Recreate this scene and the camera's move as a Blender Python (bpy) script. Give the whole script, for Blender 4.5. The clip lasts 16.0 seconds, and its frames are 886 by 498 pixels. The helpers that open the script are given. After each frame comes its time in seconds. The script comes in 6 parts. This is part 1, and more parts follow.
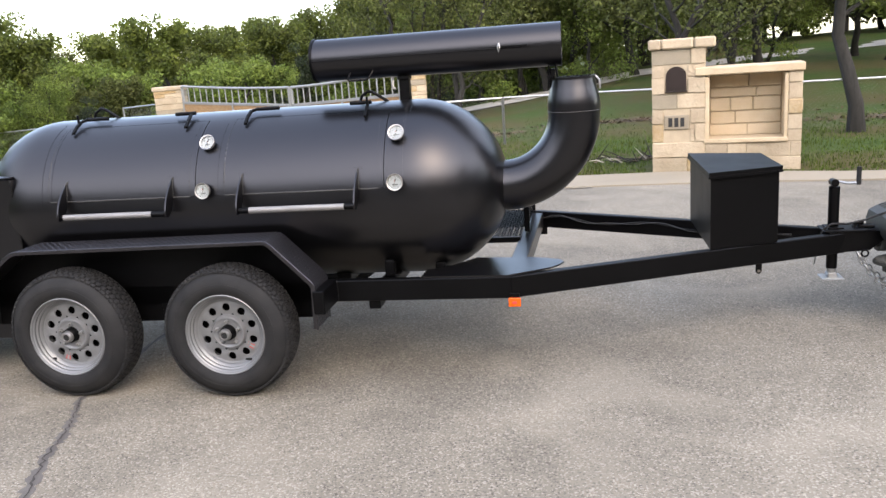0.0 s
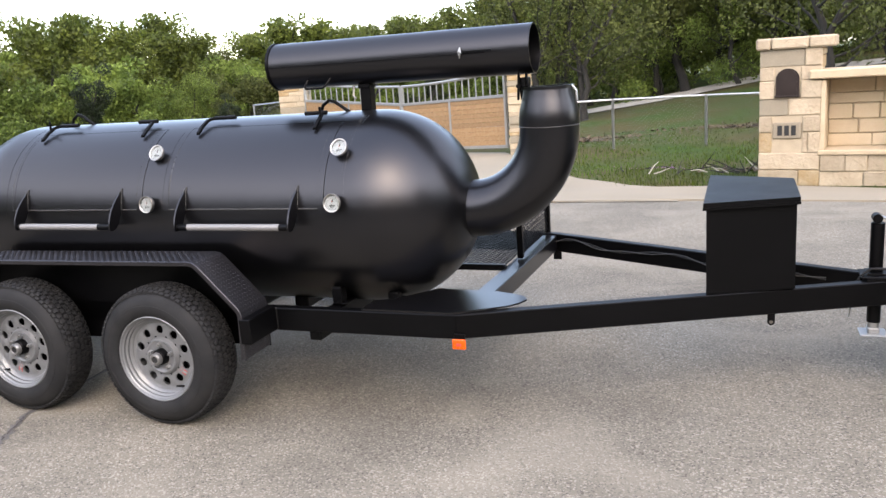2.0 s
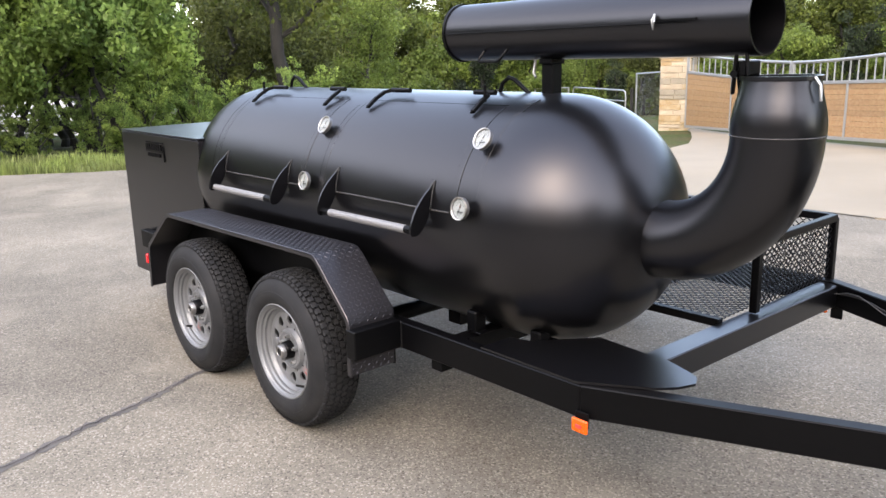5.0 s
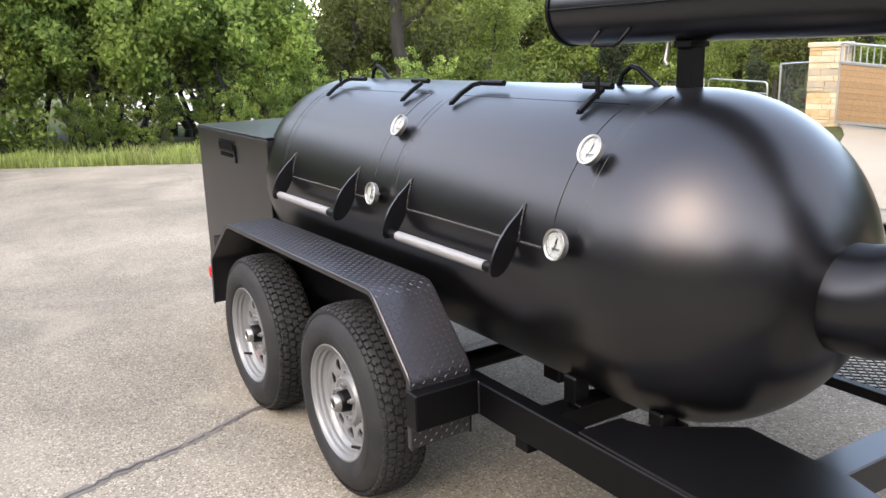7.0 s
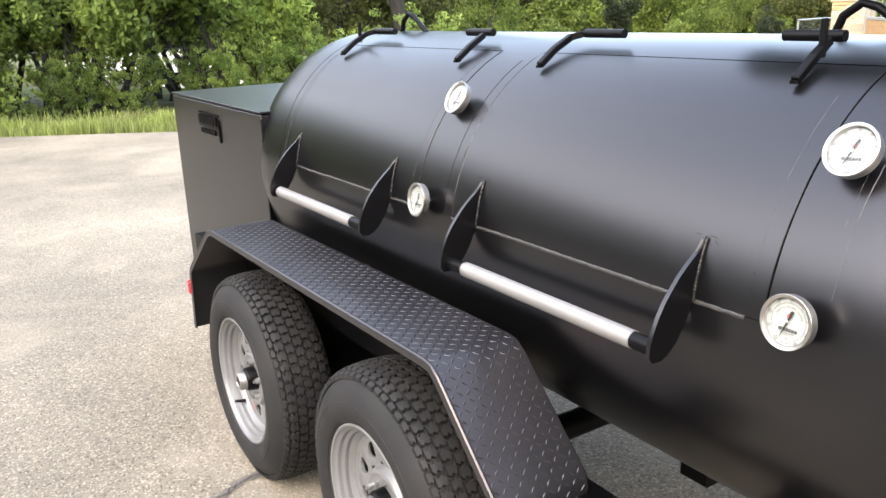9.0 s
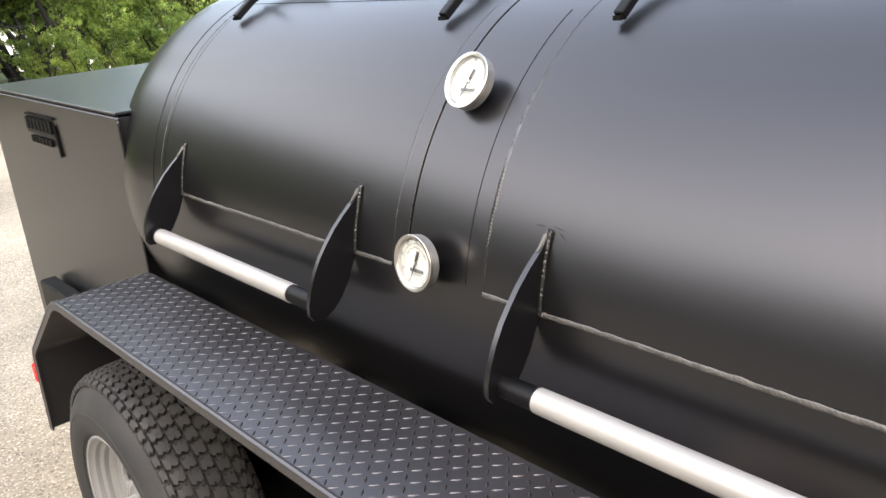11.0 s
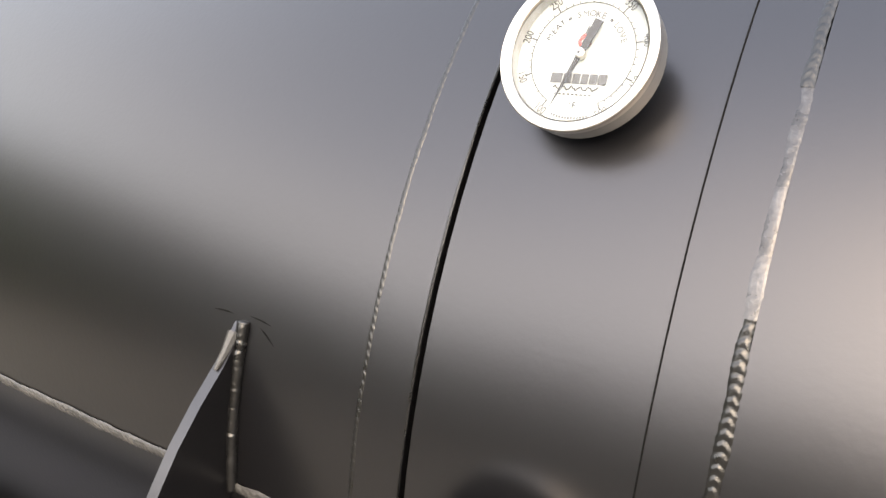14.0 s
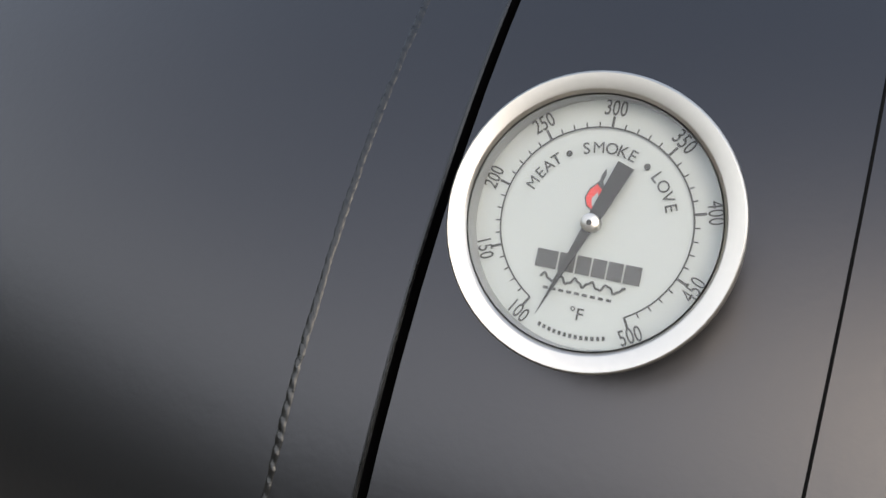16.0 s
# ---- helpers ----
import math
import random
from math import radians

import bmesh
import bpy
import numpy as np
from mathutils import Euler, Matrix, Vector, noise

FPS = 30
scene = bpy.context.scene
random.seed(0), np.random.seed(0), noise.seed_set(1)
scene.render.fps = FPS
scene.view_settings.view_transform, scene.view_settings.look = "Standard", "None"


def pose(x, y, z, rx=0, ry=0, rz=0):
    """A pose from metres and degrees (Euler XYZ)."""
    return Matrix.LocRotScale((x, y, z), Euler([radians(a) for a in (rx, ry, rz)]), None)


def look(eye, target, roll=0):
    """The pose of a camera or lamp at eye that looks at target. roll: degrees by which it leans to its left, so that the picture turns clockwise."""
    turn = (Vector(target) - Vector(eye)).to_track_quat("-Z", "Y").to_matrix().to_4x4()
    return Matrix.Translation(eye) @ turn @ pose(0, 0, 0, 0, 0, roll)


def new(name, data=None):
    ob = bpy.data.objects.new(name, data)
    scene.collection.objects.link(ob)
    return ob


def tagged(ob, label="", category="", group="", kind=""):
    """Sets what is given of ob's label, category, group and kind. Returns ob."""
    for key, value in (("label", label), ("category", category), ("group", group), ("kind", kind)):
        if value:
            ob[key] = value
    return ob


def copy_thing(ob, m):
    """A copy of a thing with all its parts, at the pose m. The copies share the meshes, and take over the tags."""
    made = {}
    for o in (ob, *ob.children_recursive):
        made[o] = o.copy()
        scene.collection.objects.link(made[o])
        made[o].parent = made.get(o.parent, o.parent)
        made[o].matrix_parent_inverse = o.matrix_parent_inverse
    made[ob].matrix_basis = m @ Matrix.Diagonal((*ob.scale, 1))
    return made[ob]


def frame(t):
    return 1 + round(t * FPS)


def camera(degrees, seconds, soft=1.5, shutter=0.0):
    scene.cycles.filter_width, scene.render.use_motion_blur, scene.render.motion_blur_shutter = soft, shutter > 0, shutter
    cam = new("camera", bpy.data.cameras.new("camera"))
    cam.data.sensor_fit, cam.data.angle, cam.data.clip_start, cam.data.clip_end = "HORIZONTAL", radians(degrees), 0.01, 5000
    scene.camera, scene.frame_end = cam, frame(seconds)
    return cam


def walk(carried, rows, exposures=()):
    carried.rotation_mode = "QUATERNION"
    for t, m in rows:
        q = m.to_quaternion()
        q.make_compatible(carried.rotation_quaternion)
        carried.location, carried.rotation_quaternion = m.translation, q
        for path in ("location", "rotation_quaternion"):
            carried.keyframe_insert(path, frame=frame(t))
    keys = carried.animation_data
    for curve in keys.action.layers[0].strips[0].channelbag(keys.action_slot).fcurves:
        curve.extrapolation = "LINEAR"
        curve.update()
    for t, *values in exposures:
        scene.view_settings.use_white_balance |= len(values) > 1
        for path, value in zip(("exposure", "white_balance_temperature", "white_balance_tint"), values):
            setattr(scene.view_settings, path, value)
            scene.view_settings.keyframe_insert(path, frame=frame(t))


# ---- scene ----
cam = camera(57.4, 16.0)
PATH = [
    (0, (1.771, -3.648, 1.589), (1.428, -1.731, 1.133), -4.1),
    (0.5, (2.04, -3.515, 1.59), (1.645, -1.613, 1.115), -3.6),
    (1, (2.229, -3.35, 1.587), (1.773, -1.463, 1.103), -3.6),
    (1.5, (2.395, -3.13, 1.57), (1.844, -1.262, 1.118), -3.8),
    (2, (2.565, -2.941, 1.568), (1.876, -1.115, 1.131), -4.0),
    (2.5, (2.75, -2.752, 1.568), (1.93, -0.987, 1.106), -2.9),
    (3, (2.835, -2.542, 1.56), (1.893, -0.842, 1.089), -3.0),
    (3.5, (2.863, -2.309, 1.553), (1.768, -0.701, 1.091), -3.4),
    (4, (2.927, -2.088, 1.542), (1.661, -0.614, 1.068), -3.4),
    (4.2, (2.971, -1.984, 1.548), (1.645, -0.564, 1.072), -2.8),
    (6.3, (2.637, -1.302, 1.528), (1.053, -0.161, 1.091), -1.3),
    (6.5, (2.583, -1.234, 1.525), (0.971, -0.135, 1.085), -1.2),
    (7, (2.413, -1.113, 1.515), (0.776, -0.069, 1.034), -1.8),
    (7.5, (2.174, -1.027, 1.497), (0.544, 0.008, 0.978), -2.2),
    (8, (1.947, -0.939, 1.477), (0.327, 0.095, 0.924), -2.0),
    (8.5, (1.725, -0.84, 1.465), (0.108, 0.187, 0.891), -1.8),
    (8.7, (1.635, -0.815, 1.468), (0.019, 0.215, 0.896), -1.8),
    (10.8, (0.741, -0.49, 1.416), (-0.691, 0.739, 0.755), -4.5),
    (11, (0.673, -0.453, 1.415), (-0.739, 0.794, 0.742), -4.5),
    (11.5, (0.492, -0.369, 1.4), (-0.855, 0.95, 0.731), -4.6),
    (12, (0.318, -0.299, 1.388), (-0.929, 1.119, 0.729), -4.5),
    (12.5, (0.212, -0.252, 1.37), (-0.96, 1.221, 0.695), -4.0),
    (13, (0.133, -0.183, 1.349), (-0.998, 1.3, 0.626), -3.2),
    (13.5, (0.062, -0.108, 1.329), (-1.001, 1.415, 0.588), -2.3),
    (14, (0.004, -0.025, 1.312), (-1.002, 1.532, 0.563), -1.4),
    (14.5, (-0.041, 0.035, 1.314), (-0.989, 1.62, 0.545), -0.7),
    (15, (-0.067, 0.078, 1.329), (-0.938, 1.675, 0.498), -0.0),
    (15.5, (-0.089, 0.113, 1.337), (-0.889, 1.736, 0.484), 0.5),
    (16, (-0.109, 0.15, 1.346), (-0.85, 1.768, 0.434), 0.8),
]
EXPOSURE = [(0, 2.46, 7450, 13), (3, 2.56, 7450, 14), (4.2, 2.64, 7450, 14), (6.3, 2.74, 7650, 13), (8.7, 3.26, 7950, 11), (10.8, 3.28, 8400, 10), (12.5, 3.48, 9000, 10), (14.5, 3.24, 9050, 10), (15, 2.80, 8700, 10), (15.5, 2.40, 8300, 8), (16, 1.82, 7700, 6)]
walk(cam, [(t, look(eye, target, roll)) for t, eye, target, roll in PATH], EXPOSURE)

# ---- light ----
SUN_AZ, SUN_EL = radians(-62), radians(42)
sky_world = bpy.data.worlds.new("sky")
scene.world = sky_world
sky_world.use_nodes = True
wn = sky_world.node_tree.nodes
sky = wn.new("ShaderNodeTexSky")
sky.sky_type, sky.sun_disc = "NISHITA", False
sky.sun_elevation, sky.sun_rotation = SUN_EL, radians(90) - SUN_AZ
sky.air_density, sky.dust_density, sky.ozone_density = 0.9, 1.2, 1.0
# thin bright cloud over the blue, an even veil
wl = sky_world.node_tree.links
wc, wz, wr, cl, cr_, cm, ad, cg = (wn.new("ShaderNode" + k) for k in ("TexCoord", "SeparateXYZ", "MapRange", "TexNoise", "MapRange", "Math", "Mix", "Mix"))
wl.new(wc.outputs["Generated"], wz.inputs[0]), wl.new(wz.outputs[2], wr.inputs[0])
wr.inputs[1].default_value, wr.inputs[2].default_value, wr.inputs[3].default_value, wr.inputs[4].default_value = 0.45, 0.95, 0.66, 0.22
cl.inputs["Scale"].default_value, cl.inputs["Detail"].default_value = 2.0, 5
wl.new(wc.outputs["Generated"], cl.inputs["Vector"]), wl.new(cl.outputs[0], cr_.inputs[0])
cr_.inputs[1].default_value, cr_.inputs[2].default_value, cr_.inputs[3].default_value, cr_.inputs[4].default_value = 0.3, 0.7, 2.6, 4.0
cm.operation = "MULTIPLY"
wl.new(wr.outputs[0], cm.inputs[0]), wl.new(cr_.outputs[0], cm.inputs[1])
cg.data_type, cg.blend_type = "RGBA", "MULTIPLY"
cg.inputs[0].default_value = 1.0
tint = wn.new("ShaderNodeMix")
tint.data_type = "RGBA"
tint.inputs[6].default_value, tint.inputs[7].default_value = (1.0, 0.905, 0.80, 1), (0.84, 0.90, 1.06, 1)
tf = wn.new("ShaderNodeMapRange")
tf.inputs[1].default_value, tf.inputs[2].default_value = 0.45, 0.95
wl.new(wz.outputs[2], tf.inputs[0]), wl.new(tf.outputs[0], tint.inputs[0]), wl.new(tint.outputs[2], cg.inputs[6])
# the veil is thicker towards the sun, bluer sky away from it
vd, vr, vm = wn.new("ShaderNodeVectorMath"), wn.new("ShaderNodeMapRange"), wn.new("ShaderNodeMath")
vd.operation, vm.operation = "DOT_PRODUCT", "MULTIPLY"
vd.inputs[1].default_value = (math.cos(SUN_AZ) * math.cos(SUN_EL), math.sin(SUN_AZ) * math.cos(SUN_EL), math.sin(SUN_EL))
wl.new(wc.outputs["Generated"], vd.inputs[0]), wl.new(vd.outputs["Value"], vr.inputs[0])
vr.inputs[1].default_value, vr.inputs[2].default_value, vr.inputs[3].default_value, vr.inputs[4].default_value = -0.45, 0.85, 0.13, 1.38
vr.interpolation_type = "SMOOTHSTEP"
wl.new(cm.outputs[0], vm.inputs[0]), wl.new(vr.outputs[0], vm.inputs[1]), wl.new(vm.outputs[0], cg.inputs[7])
ad.data_type, ad.blend_type = "RGBA", "ADD"
ad.inputs[0].default_value = 1.0
dim = wn.new("ShaderNodeMix")
dim.data_type, dim.blend_type = "RGBA", "MULTIPLY"
dim.inputs[0].default_value, dim.inputs[7].default_value = 1.0, (0.95, 0.95, 0.95, 1)
wl.new(sky.outputs[0], dim.inputs[6]), wl.new(dim.outputs[2], ad.inputs[6]), wl.new(cg.outputs[2], ad.inputs[7])
wl.new(ad.outputs[2], wn["Background"].inputs[0])
wn["Background"].inputs[1].default_value = 0.15
sun = new("sun", bpy.data.lights.new("sun", "SUN"))
sun.data.energy, sun.data.angle, sun.data.color = 0.06, radians(70), (1.0, 0.96, 0.90)
sun.matrix_world = look((20 * math.cos(SUN_AZ), 20 * math.sin(SUN_AZ), 20 * math.tan(SUN_EL)), (0, 0, 0))

# ---- materials ----
def material(name, color, rough=0.6, metal=0.0, vary=0.25, scale=8.0, fine=120.0, bump=0.1, spec=0.5, second=None, island=0.0, objvar=0.0, stretch=None, rough_var=0.1, coat=0.0):
    """A node material: base colour with two scales of variation and fine relief."""
    m = bpy.data.materials.new(name)
    m.use_nodes = True
    nt = m.node_tree
    n, l = nt.nodes, nt.links
    b = n["Principled BSDF"]
    b.inputs["Metallic"].default_value = metal
    b.inputs["Specular IOR Level"].default_value = spec
    b.inputs["Coat Weight"].default_value = coat
    tc = n.new("ShaderNodeTexCoord")
    mp = n.new("ShaderNodeMapping")
    l.new(tc.outputs["Object"], mp.inputs[0])
    if stretch:
        mp.inputs["Scale"].default_value = stretch
    big, small = n.new("ShaderNodeTexNoise"), n.new("ShaderNodeTexNoise")
    for t, sc, d in ((big, scale, 4), (small, fine, 3)):
        t.inputs["Scale"].default_value, t.inputs["Detail"].default_value = sc, d
        l.new(mp.outputs[0], t.inputs["Vector"])
    mix = n.new("ShaderNodeMix")
    mix.data_type = "RGBA"
    second = second or tuple(max(0, c * (1 - vary)) for c in color)
    mix.inputs[6].default_value, mix.inputs[7].default_value = (*second, 1), (*color, 1)
    ramp = n.new("ShaderNodeMapRange")
    ramp.inputs[1].default_value, ramp.inputs[2].default_value = 0.35, 0.65
    l.new(big.outputs[0], ramp.inputs[0])
    l.new(ramp.outputs[0], mix.inputs[0])
    hsv = n.new("ShaderNodeHueSaturation")
    l.new(mix.outputs[2], hsv.inputs["Color"])
    val = n.new("ShaderNodeMapRange")
    val.inputs[3].default_value, val.inputs[4].default_value = 1 - vary, 1 + vary
    l.new(small.outputs[0], val.inputs[0])
    last = val.outputs[0]
    for amount, kind, out in ((island, "ShaderNodeNewGeometry", "Random Per Island"), (objvar, "ShaderNodeObjectInfo", "Random")):
        if amount:
            g = n.new(kind)
            r = n.new("ShaderNodeMapRange")
            r.inputs[3].default_value, r.inputs[4].default_value = 1 - amount, 1 + amount
            l.new(g.outputs[out], r.inputs[0])
            mu = n.new("ShaderNodeMath")
            mu.operation = "MULTIPLY"
            l.new(last, mu.inputs[0]), l.new(r.outputs[0], mu.inputs[1])
            last = mu.outputs[0]
    l.new(last, hsv.inputs["Value"])
    l.new(hsv.outputs[0], b.inputs["Base Color"])
    rr = n.new("ShaderNodeMapRange")
    rr.inputs[3].default_value, rr.inputs[4].default_value = max(0.02, rough - rough_var), min(1, rough + rough_var)
    l.new(big.outputs[0], rr.inputs[0])
    l.new(rr.outputs[0], b.inputs["Roughness"])
    if bump:
        bp = n.new("ShaderNodeBump")
        bp.inputs["Strength"].default_value, bp.inputs["Distance"].default_value = bump, 0.4 / fine
        l.new(small.outputs[0], bp.inputs["Height"])
        l.new(bp.outputs[0], b.inputs["Normal"])
    return m


BLACK = material("satin_black_paint", (0.0021, 0.0021, 0.0024), 0.29, vary=0.12, scale=3, fine=260, bump=0.04, rough_var=0.02, spec=0.6)
BLACK.node_tree.nodes["Principled BSDF"].inputs["Specular Tint"].default_value = (0.955, 0.945, 1.0, 1)
BLACK2 = material("frame_black_paint", (0.0013, 0.0013, 0.0016), 0.43, vary=0.2, scale=5, fine=160, bump=0.05, rough_var=0.07, spec=0.14)
BEAD = material("painted_weld_bead", (0.0042, 0.0042, 0.0044), 0.30, vary=0.5, scale=60, fine=500, bump=0.3, spec=0.5)
GROUND = material("ground_weld_steel", (0.060, 0.060, 0.063), 0.28, metal=0.6, vary=0.5, scale=70, fine=400, bump=0.3)
SCUFF = material("scuffed_edge", (0.042, 0.041, 0.039), 0.5, vary=0.5, scale=90, fine=600, bump=0.2)
SCRATCH = material("pale_scratch", (0.09, 0.088, 0.085), 0.6, vary=0.5, scale=120, fine=700, bump=0.0)
PLATE = material("tread_plate_paint", (0.0085, 0.0082, 0.0092), 0.36, vary=0.25, scale=6, fine=200, bump=0.08, spec=0.75)
PLATE.node_tree.nodes["Principled BSDF"].inputs["Specular Tint"].default_value = (0.97, 0.94, 1.0, 1)
RUBBER = material("tyre_rubber", (0.0100, 0.0104, 0.0112), 0.72, vary=0.25, scale=9, fine=150, bump=0.15, spec=0.28, second=(0.0165, 0.0165, 0.0165))
RIMP = material("silver_wheel_paint", (0.180, 0.186, 0.190), 0.38, metal=0.35, vary=0.08, scale=10, fine=300, bump=0.03)
GRAVEL_DIM = material("seen_through_hole", (0.10, 0.09, 0.075), 0.9, vary=0.2)
# near-black that stands for unlit gaps and hollows, used for dark marks too
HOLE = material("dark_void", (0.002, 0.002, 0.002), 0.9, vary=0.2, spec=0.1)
STEEL = material("galvanised_steel", (0.40, 0.41, 0.41), 0.40, metal=0.8, vary=0.15, scale=30, fine=200, bump=0.05)
ALU = material("brushed_aluminium", (0.25, 0.245, 0.238), 0.52, metal=0.5, vary=0.10, scale=20, fine=90, bump=0.05, stretch=(0.3, 6, 6))
CHROME = material("stainless_bezel", (0.47, 0.445, 0.41), 0.34, metal=1.0, vary=0.04, scale=40, fine=400, bump=0.02, rough_var=0.04)
CASE = material("dull_case_steel", (0.26, 0.255, 0.245), 0.38, metal=0.8, vary=0.1, scale=40, fine=300, bump=0.02)
DIALW = material("white_dial", (0.306, 0.330, 0.316), 0.5, vary=0.02, scale=30, fine=600, bump=0.0)
INK = material("black_print", (0.012, 0.0125, 0.0125), 0.6, vary=0.1, bump=0.0)
GASKET = material("grey_gasket", (0.26, 0.265, 0.255), 0.7, vary=0.1, bump=0.0)
GREYINK = material("grey_print", (0.045, 0.047, 0.047), 0.6, vary=0.1, bump=0.0)
REDINK = material("red_print", (0.55, 0.04, 0.035), 0.5, vary=0.1, bump=0.0)
AMBER = material("amber_reflector", (0.75, 0.10, 0.006), 0.25, vary=0.1, scale=90, fine=500, bump=0.1)
REDL = material("red_lamp_lens", (0.55, 0.015, 0.02), 0.2, vary=0.1, scale=90, fine=500, bump=0.1)


def glass_material():
    """A thin flat pane: clear, with a faint mirror gloss."""
    m = bpy.data.materials.new("clear_glass")
    m.use_nodes = True
    n, l = m.node_tree.nodes, m.node_tree.links
    n.remove(n["Principled BSDF"])
    tr, gl, mx = n.new("ShaderNodeBsdfTransparent"), n.new("ShaderNodeBsdfGlossy"), n.new("ShaderNodeMixShader")
    gl.inputs["Roughness"].default_value, mx.inputs[0].default_value = 0.03, 0.03
    l.new(tr.outputs[0], mx.inputs[1]), l.new(gl.outputs[0], mx.inputs[2])
    l.new(mx.outputs[0], n["Material Output"].inputs[0])
    return m


GLASS = glass_material()


# ---- mesh building ----
class B:
    """Gathers vertices and faces of one mesh."""

    def __init__(self):
        self.v, self.f = [], []

    def add(self, verts, faces):
        o = len(self.v)
        self.v += [tuple(p) for p in verts]
        self.f += [tuple(i + o for i in f) for f in faces]
        return self

    def box(self, c, s, m=None, bevel=0.0):
        """A box of size s round c; with a bevel its edges are chamfered."""
        hx, hy, hz = (a / 2 for a in s)
        if bevel:
            e = min(bevel, hx * 0.9, hy * 0.9, hz * 0.9)
            pts, idx = [], {}
            for sx in (-1, 1):
                for sy in (-1, 1):
                    for sz in (-1, 1):
                        for a in range(3):
                            p = [sx * (hx - e), sy * (hy - e), sz * (hz - e)]
                            p[a] = (sx * hx, sy * hy, sz * hz)[a]
                            idx[sx, sy, sz, a] = len(pts)
                            pts.append(p)
            fs = []
            for a in range(3):
                b, d = (a + 1) % 3, (a + 2) % 3
                for s0 in (-1, 1):
                    def key(sb, sd):
                        k = [0, 0, 0]
                        k[a], k[b], k[d] = s0, sb, sd
                        return idx[k[0], k[1], k[2], a]
                    q = [key(-1, -1), key(1, -1), key(1, 1), key(-1, 1)]
                    fs.append(q if s0 > 0 else q[::-1])
            for a in range(3):
                b, d = (a + 1) % 3, (a + 2) % 3
                for sb in (-1, 1):
                    for sd in (-1, 1):
                        def k2(sa, w):
                            k = [0, 0, 0]
                            k[a], k[b], k[d] = sa, sb, sd
                            return idx[k[0], k[1], k[2], w]
                        q = [k2(-1, b), k2(1, b), k2(1, d), k2(-1, d)]
                        fs.append(q if sb * sd > 0 else q[::-1])
            for sx in (-1, 1):
                for sy in (-1, 1):
                    for sz in (-1, 1):
                        q = [idx[sx, sy, sz, a] for a in range(3)]
                        fs.append(q if sx * sy * sz > 0 else q[::-1])
        else:
            pts = [(x, y, z) for x in (-hx, hx) for y in (-hy, hy) for z in (-hz, hz)]
            fs = [(0, 1, 3, 2), (4, 6, 7, 5), (0, 4, 5, 1), (2, 3, 7, 6), (0, 2, 6, 4), (1, 5, 7, 3)]
        c = Vector(c)
        return self.add([(m @ Vector(p) if m else Vector(p)) + c for p in pts], fs)

    def beam(self, p0, p1, w, h, bevel=0.004, up=(0, 0, 1)):
        """A rectangular bar from p0 to p1, w across and h high, with its axis through the middle."""
        p0, p1 = Vector(p0), Vector(p1)
        d = (p1 - p0).normalized()
        side = Vector(up).cross(d).normalized()
        m = Matrix((d, side, d.cross(side))).transposed()
        return self.box((p0 + p1) / 2, ((p1 - p0).length, w, h), m, bevel)

    def tube(self, path, r, seg=10, caps=True, closed=False):
        """A round tube along a path; r may be a number or a list."""
        pts = [Vector(p) for p in path]
        n = len(pts)
        rad = r if isinstance(r, (list, tuple)) else [r] * n
        ref, rings = None, []
        for i, p in enumerate(pts):
            a = pts[i - 1] if (i or closed) else p
            b = pts[(i + 1) % n] if (i < n - 1 or closed) else p
            d = (b - a).normalized()
            if ref is None:
                ref = d.orthogonal().normalized()
            ref = (ref - d * ref.dot(d)).normalized()
            o = d.cross(ref)
            rings.append([p + rad[i] * (math.cos(t) * ref + math.sin(t) * o) for t in (2 * math.pi * k / seg for k in range(seg))])
        fs = []
        for i in range(n if closed else n - 1):
            for k in range(seg):
                k2, i2 = (k + 1) % seg, (i + 1) % n
                fs.append((i * seg + k, i * seg + k2, i2 * seg + k2, i2 * seg + k))
        if caps and not closed:
            fs += [tuple(range(seg))[::-1], tuple((n - 1) * seg + k for k in range(seg))]
        return self.add([q for ring in rings for q in ring], fs)

    def revolve(self, prof, m, seg=48, closed=False):
        """Turns a profile of (along, radius) about the local z axis of m."""
        vs = [m @ Vector((r * math.cos(t), r * math.sin(t), a)) for a, r in prof for t in (2 * math.pi * k / seg for k in range(seg))]
        n, fs = len(prof), []
        for i in range(n if closed else n - 1):
            for k in range(seg):
                k2, i2 = (k + 1) % seg, (i + 1) % n
                fs.append((i * seg + k, i * seg + k2, i2 * seg + k2, i2 * seg + k))
        return self.add(vs, fs)

    def prism(self, poly, ext, bevel=0.0):
        """A polygon of 3D points pushed along ext."""
        poly, ext, n = [Vector(p) for p in poly], Vector(ext), len(poly)
        nrm = sum(((poly[i] - poly[0]).cross(poly[(i + 1) % n] - poly[0]) for i in range(n)), Vector())
        if nrm.dot(ext) > 0:
            poly = poly[::-1]
        vs = poly + [p + ext for p in poly]
        fs = [tuple(range(n)), tuple(range(2 * n - 1, n - 1, -1))] + [(i, i + n, (i + 1) % n + n, (i + 1) % n) for i in range(n)]
        return self.add(vs, fs)

    def mesh(self, name, mat, smooth=40):
        me = bpy.data.meshes.new(name)
        me.from_pydata(self.v, [], self.f)
        me.update()
        if mat:
            me.materials.append(mat)
        if smooth:
            me.shade_smooth()
            me.set_sharp_from_angle(angle=radians(smooth))
        return me


BASE = {}


def thing(name, at, label, category, group="", kind=""):
    """An empty at the base of a thing, to carry its parts."""
    ob = new(name)
    ob.location, ob.empty_display_size = at, 0.2
    BASE[ob] = Vector(at)
    return tagged(ob, label, category, group, kind)


